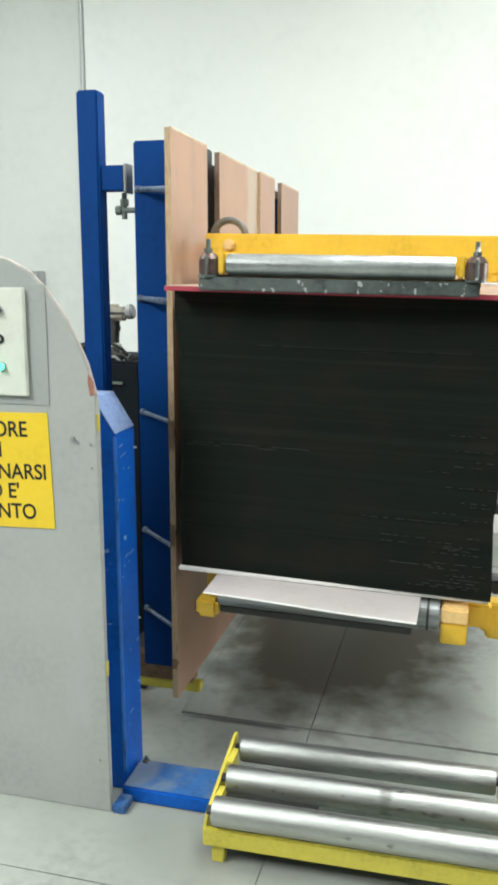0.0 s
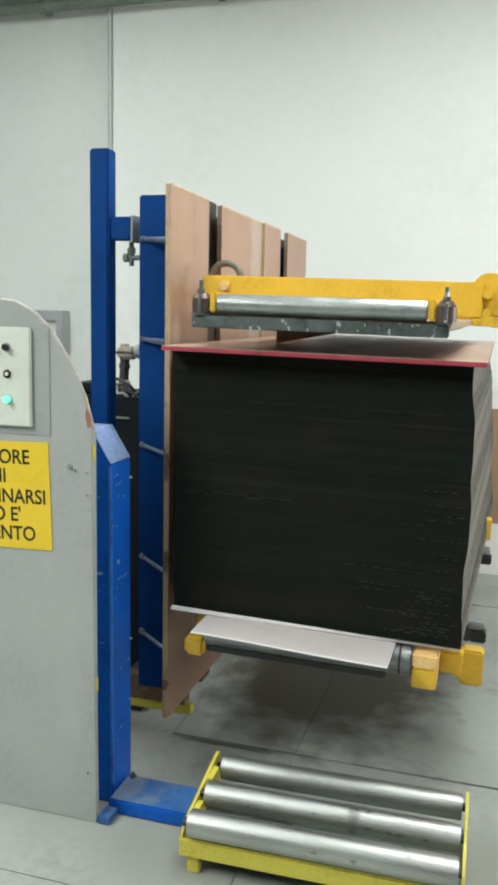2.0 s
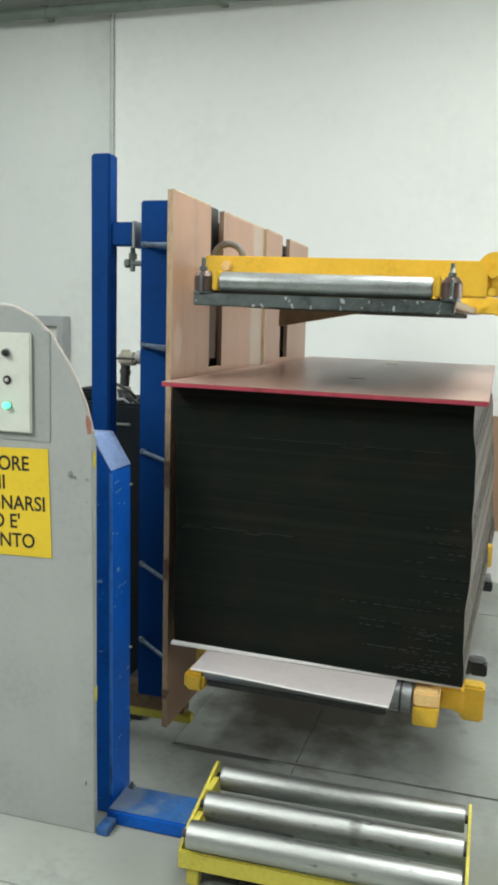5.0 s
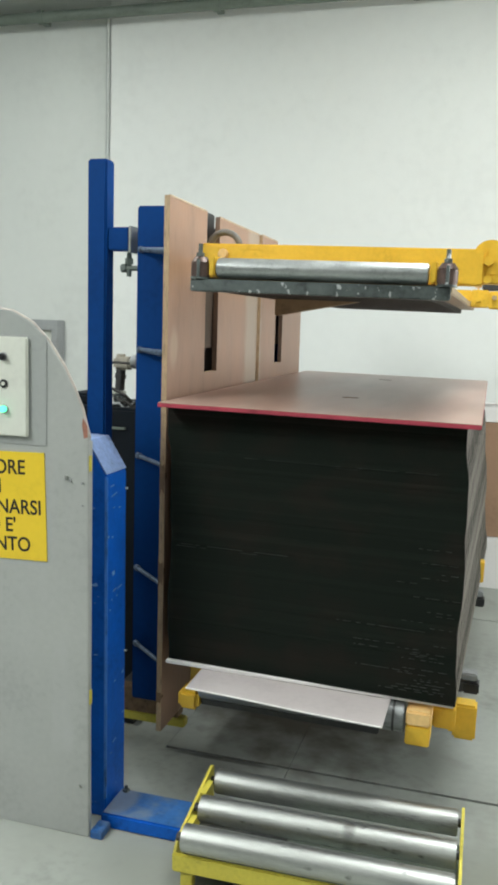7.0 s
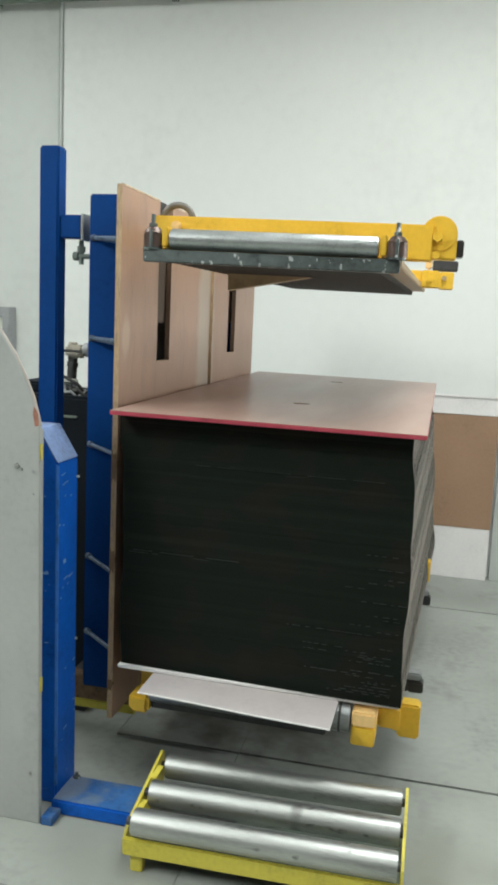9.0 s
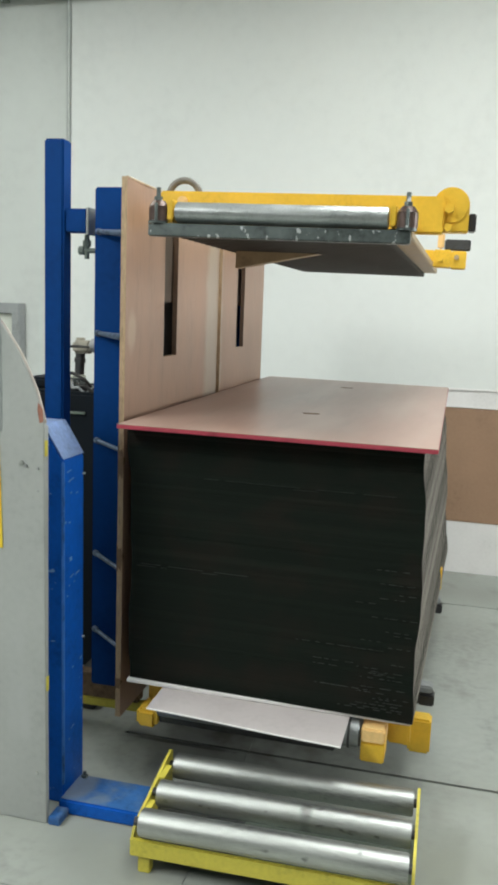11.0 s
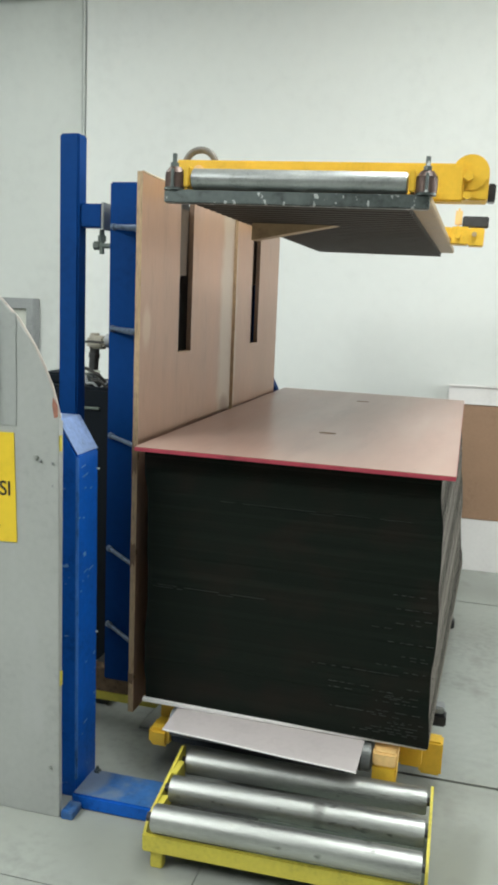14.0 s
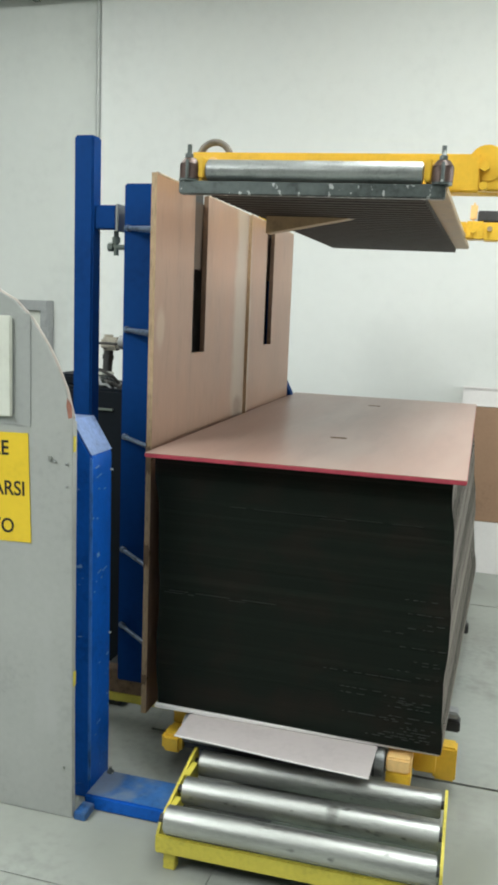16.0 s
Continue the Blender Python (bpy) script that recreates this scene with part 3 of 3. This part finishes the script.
part("outer_block", box(0.936, 1.008, 0.205, 0.27, 0.060, 0.176, 0.007), M_YEL, platform, "yellow outer block")
part("stop_block", box(0.962, 0.998, 1.36, 1.42, 0.245, 0.340, 0.004), M_YEL, platform)
for y in (0.45, 1.385):
    part("arm", box(-0.10, 0.958, y - 0.03, y + 0.03, 0.125, 0.164, 0.004), M_DARK, platform)
    part("end_cap", box(0.955, 1.010, y - 0.025, y + 0.03, 0.122 + 0.012 * (y > 1), 0.162 + 0.012 * (y > 1), 0.005), M_BLACK, platform, "black end cap")
    part("cap_collar", box(0.948, 1.002, y - 0.015, y + 0.04, 0.163 + 0.012 * (y > 1), 0.190 + 0.012 * (y > 1), 0.005), M_GREY, platform)

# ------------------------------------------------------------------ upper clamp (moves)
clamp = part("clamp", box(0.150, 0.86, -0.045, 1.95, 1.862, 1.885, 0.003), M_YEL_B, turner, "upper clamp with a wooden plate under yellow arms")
bm = bmesh.new()
for i in range(33):
    y = -0.02 + 0.060 * i
    add_box(bm, 0.195, 0.80, y, y + 0.036, 1.843, 1.8590, 0.002)
add_box(bm, 0.195, 0.80, -0.03, 1.94, 1.8570, 1.8618)
part("ribbed_mat", bm, M_MAT, clamp, "dark ribbed rubber mat under the plate")["kind"] = "stuff"
part("front_bar", box(0.120, 0.858, -0.085, -0.047, 1.842, 1.878, 0.003), M_GALV, clamp, "grey galvanised front bar with paint specks")
part("roller", rod((0.192, -0.045, 1.912), (0.795, -0.045, 1.912), 0.0292, 24, bevel=0.003), M_ROLL_C, clamp, "bright steel roller")
part("beam", box(0.052, 0.935, 0.19, 0.245, 1.896, 2.003, 0.005), M_YEL, clamp, "yellow steel beam")
part("boss", rod((0.128, 0.178, 1.970), (0.128, 0.192, 1.970), 0.017, 18, bevel=0.004), M_YEL_P, clamp, "rubbed pale bolt head")
part("roller_bracket", box(0.168, 0.188, -0.07, 0.19, 1.887, 1.945, 0.004), M_YEL, clamp)
part("roller_bracket", box(0.80, 0.818, -0.07, 0.19, 1.887, 1.945, 0.004), M_YEL, clamp)
for x in (0.142, 0.846):
    bm = rod((x, -0.066, 1.877), (x, -0.066, 1.978), 0.0065, 10)
    add_rod(bm, (x, -0.066, 1.942), (x, -0.066, 1.953), 0.012, 6)
    add_rod(bm, (x, -0.066, 1.878), (x, -0.066, 1.884), 0.028, 14)
    bolt = part("spring_bolt", bm, M_GALV, clamp)
    bm = rod((x, -0.058, 1.884), (x, -0.058, 1.926), 0.0285, 20, bevel=0.003)
    add_rod(bm, (x, -0.058, 1.926), (x, -0.058, 1.942), 0.0285, 20, r2=0.017)
    part("collar", bm, M_BOLT, bolt, "brown steel collar")
    part("adjusting_pin", rod((x + 0.002, -0.0875, 1.880), (x + 0.002, -0.0875, 1.934), 0.0048, 12, bevel=0.0015), M_GALV, bolt, "grey steel pin")
bm = rod((0.950, 0.205, 1.979), (0.950, 0.275, 1.979), 0.053, 28, bevel=0.004)
add_box(bm, 0.895, 1.003, 0.21, 0.265, 1.904, 1.979, 0.004)
part("end_disc", bm, M_YEL, clamp)
part("nut", rod((0.945, 0.178, 1.968), (0.945, 0.208, 1.968), 0.015, 6), M_YEL, clamp)
part("nut", rod((0.945, 0.186, 1.915), (0.945, 0.212, 1.915), 0.013, 6), M_YEL, clamp)
part("arm", box(-0.055, 0.97, 0.435, 0.505, 1.925, 1.980, 0.004), M_YEL, clamp)
part("arm", box(-0.055, 0.862, 1.385, 1.455, 1.887, 1.935, 0.004), M_YEL, clamp)
part("end_cap", box(1.0, 1.025, 0.45, 0.52, 1.93, 1.985, 0.004), M_BLACK, clamp, "black end cap")
part("arm_end", box(0.955, 1.0, 0.44, 0.50, 1.925, 1.99, 0.004), M_YEL, clamp)
bm = box(0.862, 0.935, 1.36, 1.44, 1.862, 1.936, 0.004)
add_box(bm, 0.935, 0.998, 1.36, 1.44, 1.858, 1.932, 0.004)
far_end = part("arm_end", bm, M_YEL, clamp)
part("nut", rod((0.958, 1.340, 1.905), (0.958, 1.362, 1.905), 0.011, 6), M_YEL_B, far_end)
part("nut", rod((0.893, 1.340, 1.895), (0.893, 1.362, 1.895), 0.011, 6), M_YEL, far_end)
part("end_cap", box(0.905, 1.012, 1.37, 1.43, 1.9365, 1.980, 0.004), M_DARK, clamp, "dark grey end cap")
part("lug", box(0.874, 0.902, 1.37, 1.43, 1.937, 2.012, 0.010), M_YEL_P, clamp, "rubbed pale lug on the arm")
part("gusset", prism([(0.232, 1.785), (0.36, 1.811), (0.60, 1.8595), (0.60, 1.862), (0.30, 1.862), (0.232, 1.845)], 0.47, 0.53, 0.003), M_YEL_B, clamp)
for y0, y1 in ((0.41, 0.585), (1.355, 1.52)):
    part("slot_cover", box(-0.046, -0.036, y0, y1 + 0.13, 1.655, 1.889, 0.002), M_COVER, clamp, "brown strip that closes the slot")
bm = bmesh.new()
add_tube(bm, [(0.108 + 0.05 * math.cos(a), 0.262, 1.999 + 0.046 * math.sin(a)) for a in [math.pi * k / 14 for k in range(15)]], 0.011, 10)
part("hose", bm, M_HOSE, clamp, "dark hose loop")

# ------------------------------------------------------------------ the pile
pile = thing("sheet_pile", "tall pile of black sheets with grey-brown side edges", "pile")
rng = random.Random(4)
SHEETS, Z0, Z1 = 116, 0.2575, 1.0815
M_SHEETS = sheets_material(pile)
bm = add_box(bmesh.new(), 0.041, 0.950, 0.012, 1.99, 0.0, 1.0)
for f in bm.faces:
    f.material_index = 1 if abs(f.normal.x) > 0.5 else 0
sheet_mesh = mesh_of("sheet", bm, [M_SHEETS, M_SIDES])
shares = [rng.uniform(0.55, 1.45) for i in range(SHEETS)]
base = Z0
front = []
for i in range(SHEETS):
    h = i / SHEETS
    drift = 0.0030 * math.sin(17 * h + 1) + 0.0010 * math.sin(41 * h) + rng.uniform(-0.00025, 0.00025)
    drift_y = 0.0012 * math.sin(23 * h + 2) + rng.uniform(-0.0007, 0.0007) + (0.0018 if rng.random() < 0.05 and h < 0.7 else 0.0)
    tall = (Z1 - Z0) * shares[i] / sum(shares)
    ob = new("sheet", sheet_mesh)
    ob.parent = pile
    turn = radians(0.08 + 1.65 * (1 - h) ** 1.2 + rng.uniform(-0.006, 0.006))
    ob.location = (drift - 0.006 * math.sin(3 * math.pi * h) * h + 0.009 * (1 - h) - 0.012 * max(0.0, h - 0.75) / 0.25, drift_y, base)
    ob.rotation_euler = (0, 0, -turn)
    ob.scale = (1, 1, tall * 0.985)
    front.append((base, ob.location.x, 0.012 + ob.location.y, turn))
    base += tall


def fray_glint(bm, i, x, length, high):
    """A pale burr that stands out from one sheet's front edge, also used as a painted glint."""
    zz, _, fy, turn = front[i]
    yy = fy - (x + length / 2) * math.sin(turn)
    add_box(bm, x, x + length, yy - 0.0026, yy + 0.002, zz + 0.0003, zz + 0.0003 + high)


# pale ticks stand for frayed ends and for glints between the sheets
bm = bmesh.new()
for k in range(38):
    i = min(int(abs(rng.gauss(0, 1)) * 26) + 5, SHEETS - 3)
    x = 0.92 - abs(rng.gauss(0, 0.16))
    end = min(0.935, x + rng.uniform(0.05, 0.16))
    while x < end:
        length = rng.uniform(0.006, 0.026)
        fray_glint(bm, i, x, length, rng.uniform(0.0004, 0.0013))
        x += length + rng.uniform(0.003, 0.02)
for k in range(16):
    length = rng.uniform(0.01, 0.05)
    fray_glint(bm, 52 + rng.randrange(2), 0.06 + 0.022 * k + rng.uniform(0, 0.01), length, 0.0008)
for k in range(8):
    length = rng.uniform(0.03, 0.10)
    fray_glint(bm, 92 + rng.randrange(2), 0.28 + 0.07 * k, length, 0.0006)
part("frayed_edge_glints", bm, M_FRAY_GLINT, pile, "pale ticks for frayed sheet edges and painted glints")["kind"] = "stuff"
bottom_board = thing("bottom_board", "thin white board under the sheet pile", "board", box(0.048, 0.957, -0.004, 1.98, 0.2460, 0.2572, 0.002), M_WHITE)
bm = box(0.025, 0.974, -0.074, 2.06, 1.0820, 1.0945, 0.002)
top_board = thing("top_board", "reddish-brown film-faced board with a red edge on the pile", "board")
part("face", box(0.026, 0.973, -0.073, 2.059, 1.0943, 1.0960, 0.0), M_BOARD, top_board)
part("edge", bm, M_RED, top_board, "red painted edge")
for hx, hy in ((0.516, 0.53), (0.502, 1.65)):
    bm = bmesh.new()
    add_rod(bm, (hx - 0.015, hy, 1.0961), (hx - 0.015, hy, 1.0969), 0.016, 16)
    add_rod(bm, (hx + 0.015, hy, 1.0961), (hx + 0.015, hy, 1.0969), 0.016, 16)
    add_box(bm, hx - 0.015, hx + 0.015, hy - 0.016, hy + 0.016, 1.0961, 1.0967)
    part("grip_hole", bm, M_SPLINT_SHADE, top_board, "dark oval grip hole")
# sheet that pokes out in front over the roller
bm = bmesh.new()
nx, ny, th = 16, 8, 0.004
grid = {}
for side in (0, 1):
    for i in range(nx + 1):
        for j in range(ny + 1):
            u, v = i / nx, j / ny
            y0 = 0.06 + (-0.200 - 0.044 * u) * v
            zz = 0.2462 - 0.005 * v * v + 0.001 * math.sin(7 * u)
            grid[side, i, j] = bm.verts.new((0.172 + 0.602 * u - 0.002 * v, y0, zz - th * side - 0.001))
for i in range(nx):
    for j in range(ny):
        bm.faces.new([grid[0, a, b] for a, b in ((i, j), (i + 1, j), (i + 1, j + 1), (i, j + 1))])
        bm.faces.new([grid[1, a, b] for a, b in ((i, j + 1), (i + 1, j + 1), (i + 1, j), (i, j))])
for i in range(nx):
    bm.faces.new((grid[0, i, ny], grid[0, i + 1, ny], grid[1, i + 1, ny], grid[1, i, ny]))
for j in range(ny):
    bm.faces.new((grid[0, nx, j], grid[0, nx, j + 1], grid[1, nx, j + 1], grid[1, nx, j]))
    bm.faces.new((grid[0, 0, j], grid[1, 0, j], grid[1, 0, j + 1], grid[0, 0, j + 1]))
slip_sheet = thing("slip_sheet", "pale pinkish sheet poking out from under the pile", "sheet", bm, M_PAPER)
# white tube added along the sheet's front edge to paint its bright line
rim_line = [(0.170 + 0.602 * u, -0.140 - 0.044 * u, 0.2383 + 0.001 * math.sin(7 * u)) for u in [k / 16 for k in range(17)]]
part("brightened_edge", add_tube(bmesh.new(), rim_line, 0.0026, 8), M_WHITE, slip_sheet, "white strip added to brighten the sheet's front edge")

# ------------------------------------------------------------------ roller bed on the floor
bed = thing("roller_conveyor", "low pale yellow roller conveyor with three steel rollers", "conveyor")
bed.matrix_world = Matrix.Translation((0.224, -0.11, 0)) @ pose(0, 0, 0, 0, 0, 1.1) @ Matrix.Translation((-0.224, 0.11, 0))
for y in (-0.110, -0.267, -0.418):
    r = part("roller", rod((0.251, y, 0.148), (0.976, y, 0.148), 0.0378, 28, bevel=0.003), M_STEEL, bed)
    part("axle", rod((0.2325, y, 0.148), (0.9845, y, 0.148), 0.012, 10), M_DARK, r)
for x in (0.224, 0.985):
    bm = bmesh.new()
    prof = [(-0.08, 0.055), (-0.425, 0.055), (-0.432, 0.085), (-0.425, 0.108), (-0.405, 0.130), (-0.095, 0.188), (-0.08, 0.18)]
    a = [bm.verts.new((x, y, z)) for y, z in prof]
    b = [bm.verts.new((x + 0.008, y, z)) for y, z in prof]
    bm.faces.new(a)
    bm.faces.new(b[::-1])
    for i in range(len(prof)):
        bm.faces.new((a[i], b[i], b[(i + 1) % len(prof)], a[(i + 1) % len(prof)]))
    part("side_plate", bm, M_YEL_G, bed)
for y in (-0.184, -0.331):
    zt = 0.188 - (-0.095 - y) * 0.187
    part("flange", add_box(bmesh.new(), 0.2325, 0.250, y - 0.036, y + 0.036, zt - 0.012, zt - 0.004, 0.0), M_YEL_G, bed)
part("pan", box(0.2325, 0.500, -0.4235, -0.0885, 0.060, 0.066, 0.0), M_PAN, bed, "dark steel pan below the rollers")
# added plate beyond the real pan's end; keeps the rollers' undersides dark
part("pan", box(0.502, 0.9845, -0.4235, -0.0885, 0.060, 0.066, 0.0), M_PIPE, bed, "grey-green pan added below the rollers in place of open floor")
part("front_rail", box(0.224, 0.993, -0.436, -0.424, 0.052, 0.106, 0.004), M_YEL_G, bed)
for x in (0.245, 0.935):
    for y in (-0.424, -0.13):
        part("leg", box(x, x + 0.035, y, y + 0.03, 0.0, 0.056, 0.003), M_YEL_G, bed)

# ------------------------------------------------------------------ control panel
AX, AY = -0.086, -0.296
PANEL = Matrix.Translation((AX, AY, 0)) @ pose(0, 0, 0, 0, 0, 0)


def panel_part(name, bm, mats, parent, label=""):
    bmesh.ops.transform(bm, matrix=PANEL, verts=bm.verts)
    return part(name, bm, mats, parent, label)


desk = thing("control_panel", "grey sheet-metal control panel with a curved top edge", "control panel")
curve = [(-0.005, 0.0), (-0.013, 1.215), (-0.036, 1.298), (-0.060, 1.353), (-0.092, 1.414), (-0.141, 1.484), (-0.193, 1.535), (-0.256, 1.566), (-0.320, 1.572), (-0.95, 1.572), (-0.95, 0.0)]
panel_part("sheet", prism(curve, 0.0, 0.018, 0.002), M_PANEL, desk)
panel_part("recess", box(-0.72, -0.143, -0.0025, -0.0005, 1.184, 1.500, 0.0008), M_PANEL_D, desk, "darker grey recess")
plate = panel_part("plate", box(-0.70, -0.199, -0.016, -0.0027, 1.208, 1.493, 0.003), M_PLATE, desk, "pale control plate with buttons")
for bx, bz, mt in ((-0.272, 1.436, M_BLACK), (-0.272, 1.359, M_PLATE), (-0.318, 1.436, M_BLACK), (-0.318, 1.359, M_PLATE), (-0.270, 1.286, M_GREEN), (-0.322, 1.284, M_REDP)):
    bm = rod((bx, -0.0162, bz), (bx, -0.024 if mt is M_PLATE else -0.032, bz), 0.0058 if mt is M_PLATE else 0.0095, 18, bevel=0.002)
    panel_part("push_button", bm, mt, plate)
    bm = rod((bx, -0.0161, bz), (bx, -0.020, bz), 0.0125, 18, bevel=0.001)
    panel_part("button_ring", bm, M_YEL if mt is M_REDP else M_BLACK if mt is M_PLATE else M_GREY, plate)
CROOKED = Matrix.Translation((-0.147, 0, 1.0)) @ pose(0, 0, 0, 0, -1.6, 0) @ Matrix.Translation((0.147, 0, -1.0))
sign = panel_part("sign", add_box(bmesh.new(), -0.52, -0.147, -0.003, -0.0005, 0.843, 1.164, 0.0, CROOKED), M_SIGN, desk, "yellow warning sign with black writing")


def letters(text, right, base, size):
    cu = bpy.data.curves.new("writing", "FONT")
    cu.body, cu.size, cu.extrude, cu.align_x, cu.offset = text, size, 0.0004, "RIGHT", 0.0007
    ob = bpy.data.objects.new("writing", cu)
    me = bpy.data.meshes.new_from_object(ob)
    bpy.data.objects.remove(ob)
    me.materials.append(M_INK)
    wr = new("writing", me)
    wr.parent = sign
    wr.matrix_basis = PANEL @ Matrix.Translation((right, -0.0036, base)) @ pose(0, 0, 0, 0, -1.6, 0) @ pose(0, 0, 0, 90) @ Matrix.Diagonal((0.90, 1, 1, 1))


for text, right, base in (("TORE", -0.212, 1.097), ("HI", -0.290, 1.038), ("INARSI", -0.159, 0.981), ("O E'", -0.243, 0.924), ("ENTO", -0.195, 0.868)):
    letters(text, right, base, 0.0600)
for bx, bz, br, mt in ((-0.081, 1.098, 0.0075, M_STEEL), (-0.067, 1.090, 0.0045, M_GREY), (-0.035, 0.16, 0.0045, M_STEEL), (-0.42, 0.72, 0.0045, M_GREY), (-0.030, 1.085, 0.0038, M_GREY), (-0.030, 1.02, 0.003, M_GREY)):
    panel_part("rivet", rod((bx, -0.006, bz), (bx, 0.0, bz), br, 12, bevel=0.0015), mt, desk)
panel_part("rust_patch", prism([(-0.0145, 1.218), (-0.0165, 1.252), (-0.030, 1.272), (-0.0325, 1.250), (-0.026, 1.214)], -0.0008, 0.0004), M_RUST, desk, "rusty red patch at the rim")
bm = bmesh.new()
add_tube(bm, [(x + 0.001, 0.009, z) for x, z in curve[1:9]] + [(-0.95, 0.009, 1.571)], 0.0042, 8)
panel_part("edge_trim", bm, M_TRIM, desk, "pale worn rolled edge")
panel_part("edge_flange", box(-0.022, -0.014, 0.0185, 0.030, 0.0, 1.205, 0.001), M_PANEL, desk)
for bz, hx in ((1.12, -0.0125), (0.42, -0.008)):
    panel_part("hinge", box(hx, hx + 0.0035, 0.003, 0.016, bz, bz + 0.045, 0.001), M_YEL_G, desk, "yellow hinge tab")

# ------------------------------------------------------------------ machinery behind the mast
unit = thing("pump_unit", "pale grey hydraulic pump unit with black hoses", "pump")
part("tank", box(-0.78, -0.40, 0.78, 1.20, 0.0, 1.185, 0.012), M_TANK, unit)
part("filler", box(-0.78, -0.66, 0.84, 1.10, 1.186, 1.232, 0.010), M_TANK, unit)
part("solenoid", add_rod(box(-0.578, -0.500, 0.87, 0.93, 1.338, 1.394, 0.010), (-0.552, 0.90, 1.394), (-0.552, 0.90, 1.404), 0.020, 16, bevel=0.003), M_BEIGE, unit, "dirty beige solenoid coil")
part("coil_cap", rod((-0.500, 0.90, 1.372), (-0.470, 0.90, 1.376), 0.030, 18, bevel=0.006), M_GREY, unit)
part("valve_neck", add_rod(rod((-0.557, 0.90, 1.250), (-0.552, 0.90, 1.338), 0.020, 16), (-0.555, 0.90, 1.300), (-0.553, 0.90, 1.318), 0.026, 6), M_DARK, unit)
for k in range(3):
    part("valve_ring", rod((-0.562, 0.90, 1.200 + 0.017 * k), (-0.562, 0.90, 1.212 + 0.017 * k), 0.040 - 0.003 * k, 20, bevel=0.003), M_PLATE if k == 2 else M_GALV, unit, "pale grey valve ring")
part("valve", box(-0.605, -0.500, 0.84, 0.96, 1.186, 1.199, 0.004), M_DARK, unit)
part("strap", box(-0.59, -0.47, 0.768, 0.7795, 1.096, 1.106, 0.002), M_PIPE, unit, "grey metal strap")
for k, (x0, z0, reach, lift) in enumerate(((-0.605, 1.215, 0.13, 0.02), (-0.575, 1.225, 0.10, -0.05), (-0.545, 1.215, 0.10, -0.03))):
    bm = bmesh.new()
    add_tube(bm, [(x0, 0.86, z0), (x0 + 0.02, 0.835, z0 + lift + 0.02), (x0 + 0.05, 0.825, z0 + lift + 0.025), (x0 + 0.8 * reach, 0.83, z0 + lift), (x0 + reach, 0.86, z0 - 0.02)], 0.007, 8)
    part("hose", bm, M_GREY if k == 1 else M_RUB, unit)
bm = bmesh.new()
add_tube(bm, [(-0.64, 0.85, 1.345), (-0.60, 0.84, 1.366), (-0.55, 0.84, 1.370), (-0.49, 0.85, 1.368)], 0.0055, 8)
part("hose", bm, M_RUB, unit)


# ------------------------------------------------------------------ what moves


def motions():
    def lean_pose(t_row, slide):
        t, sx, up, ry, _ = t_row
        pivot = Matrix.Translation((0.45, 0, 0.2))
        return Matrix.Translation((sx * slide, 0, up + (0 if slide else -0.0065))) @ pivot @ pose(0, 0, 0, 0, ry, 0) @ pivot.inverted()
    skew = Matrix.Translation((0.025, 0, 0)) @ pose(0, 0, 0, 0, 0, 0.45) @ Matrix.Translation((-0.025, 0, 0))
    walk(top_board, [(row[0], lean_pose(row, 1) @ skew) for row in LIFT])
    for ob in (pile, bottom_board, slip_sheet):
        walk(ob, [(row[0], lean_pose(row, 1)) for row in LIFT])
    walk(platform, [(row[0], lean_pose(row, 0)) for row in LIFT])
    tilt = Matrix.Translation((0.454, -0.012, 1.905)) @ pose(0, 0, 0, 0, 0.9, 0) @ Matrix.Translation((-0.45, 0, -1.9))
    walk(clamp, [(row[0], Matrix.Translation((0, 0, row[4])) @ tilt) for row in LIFT])


motions()
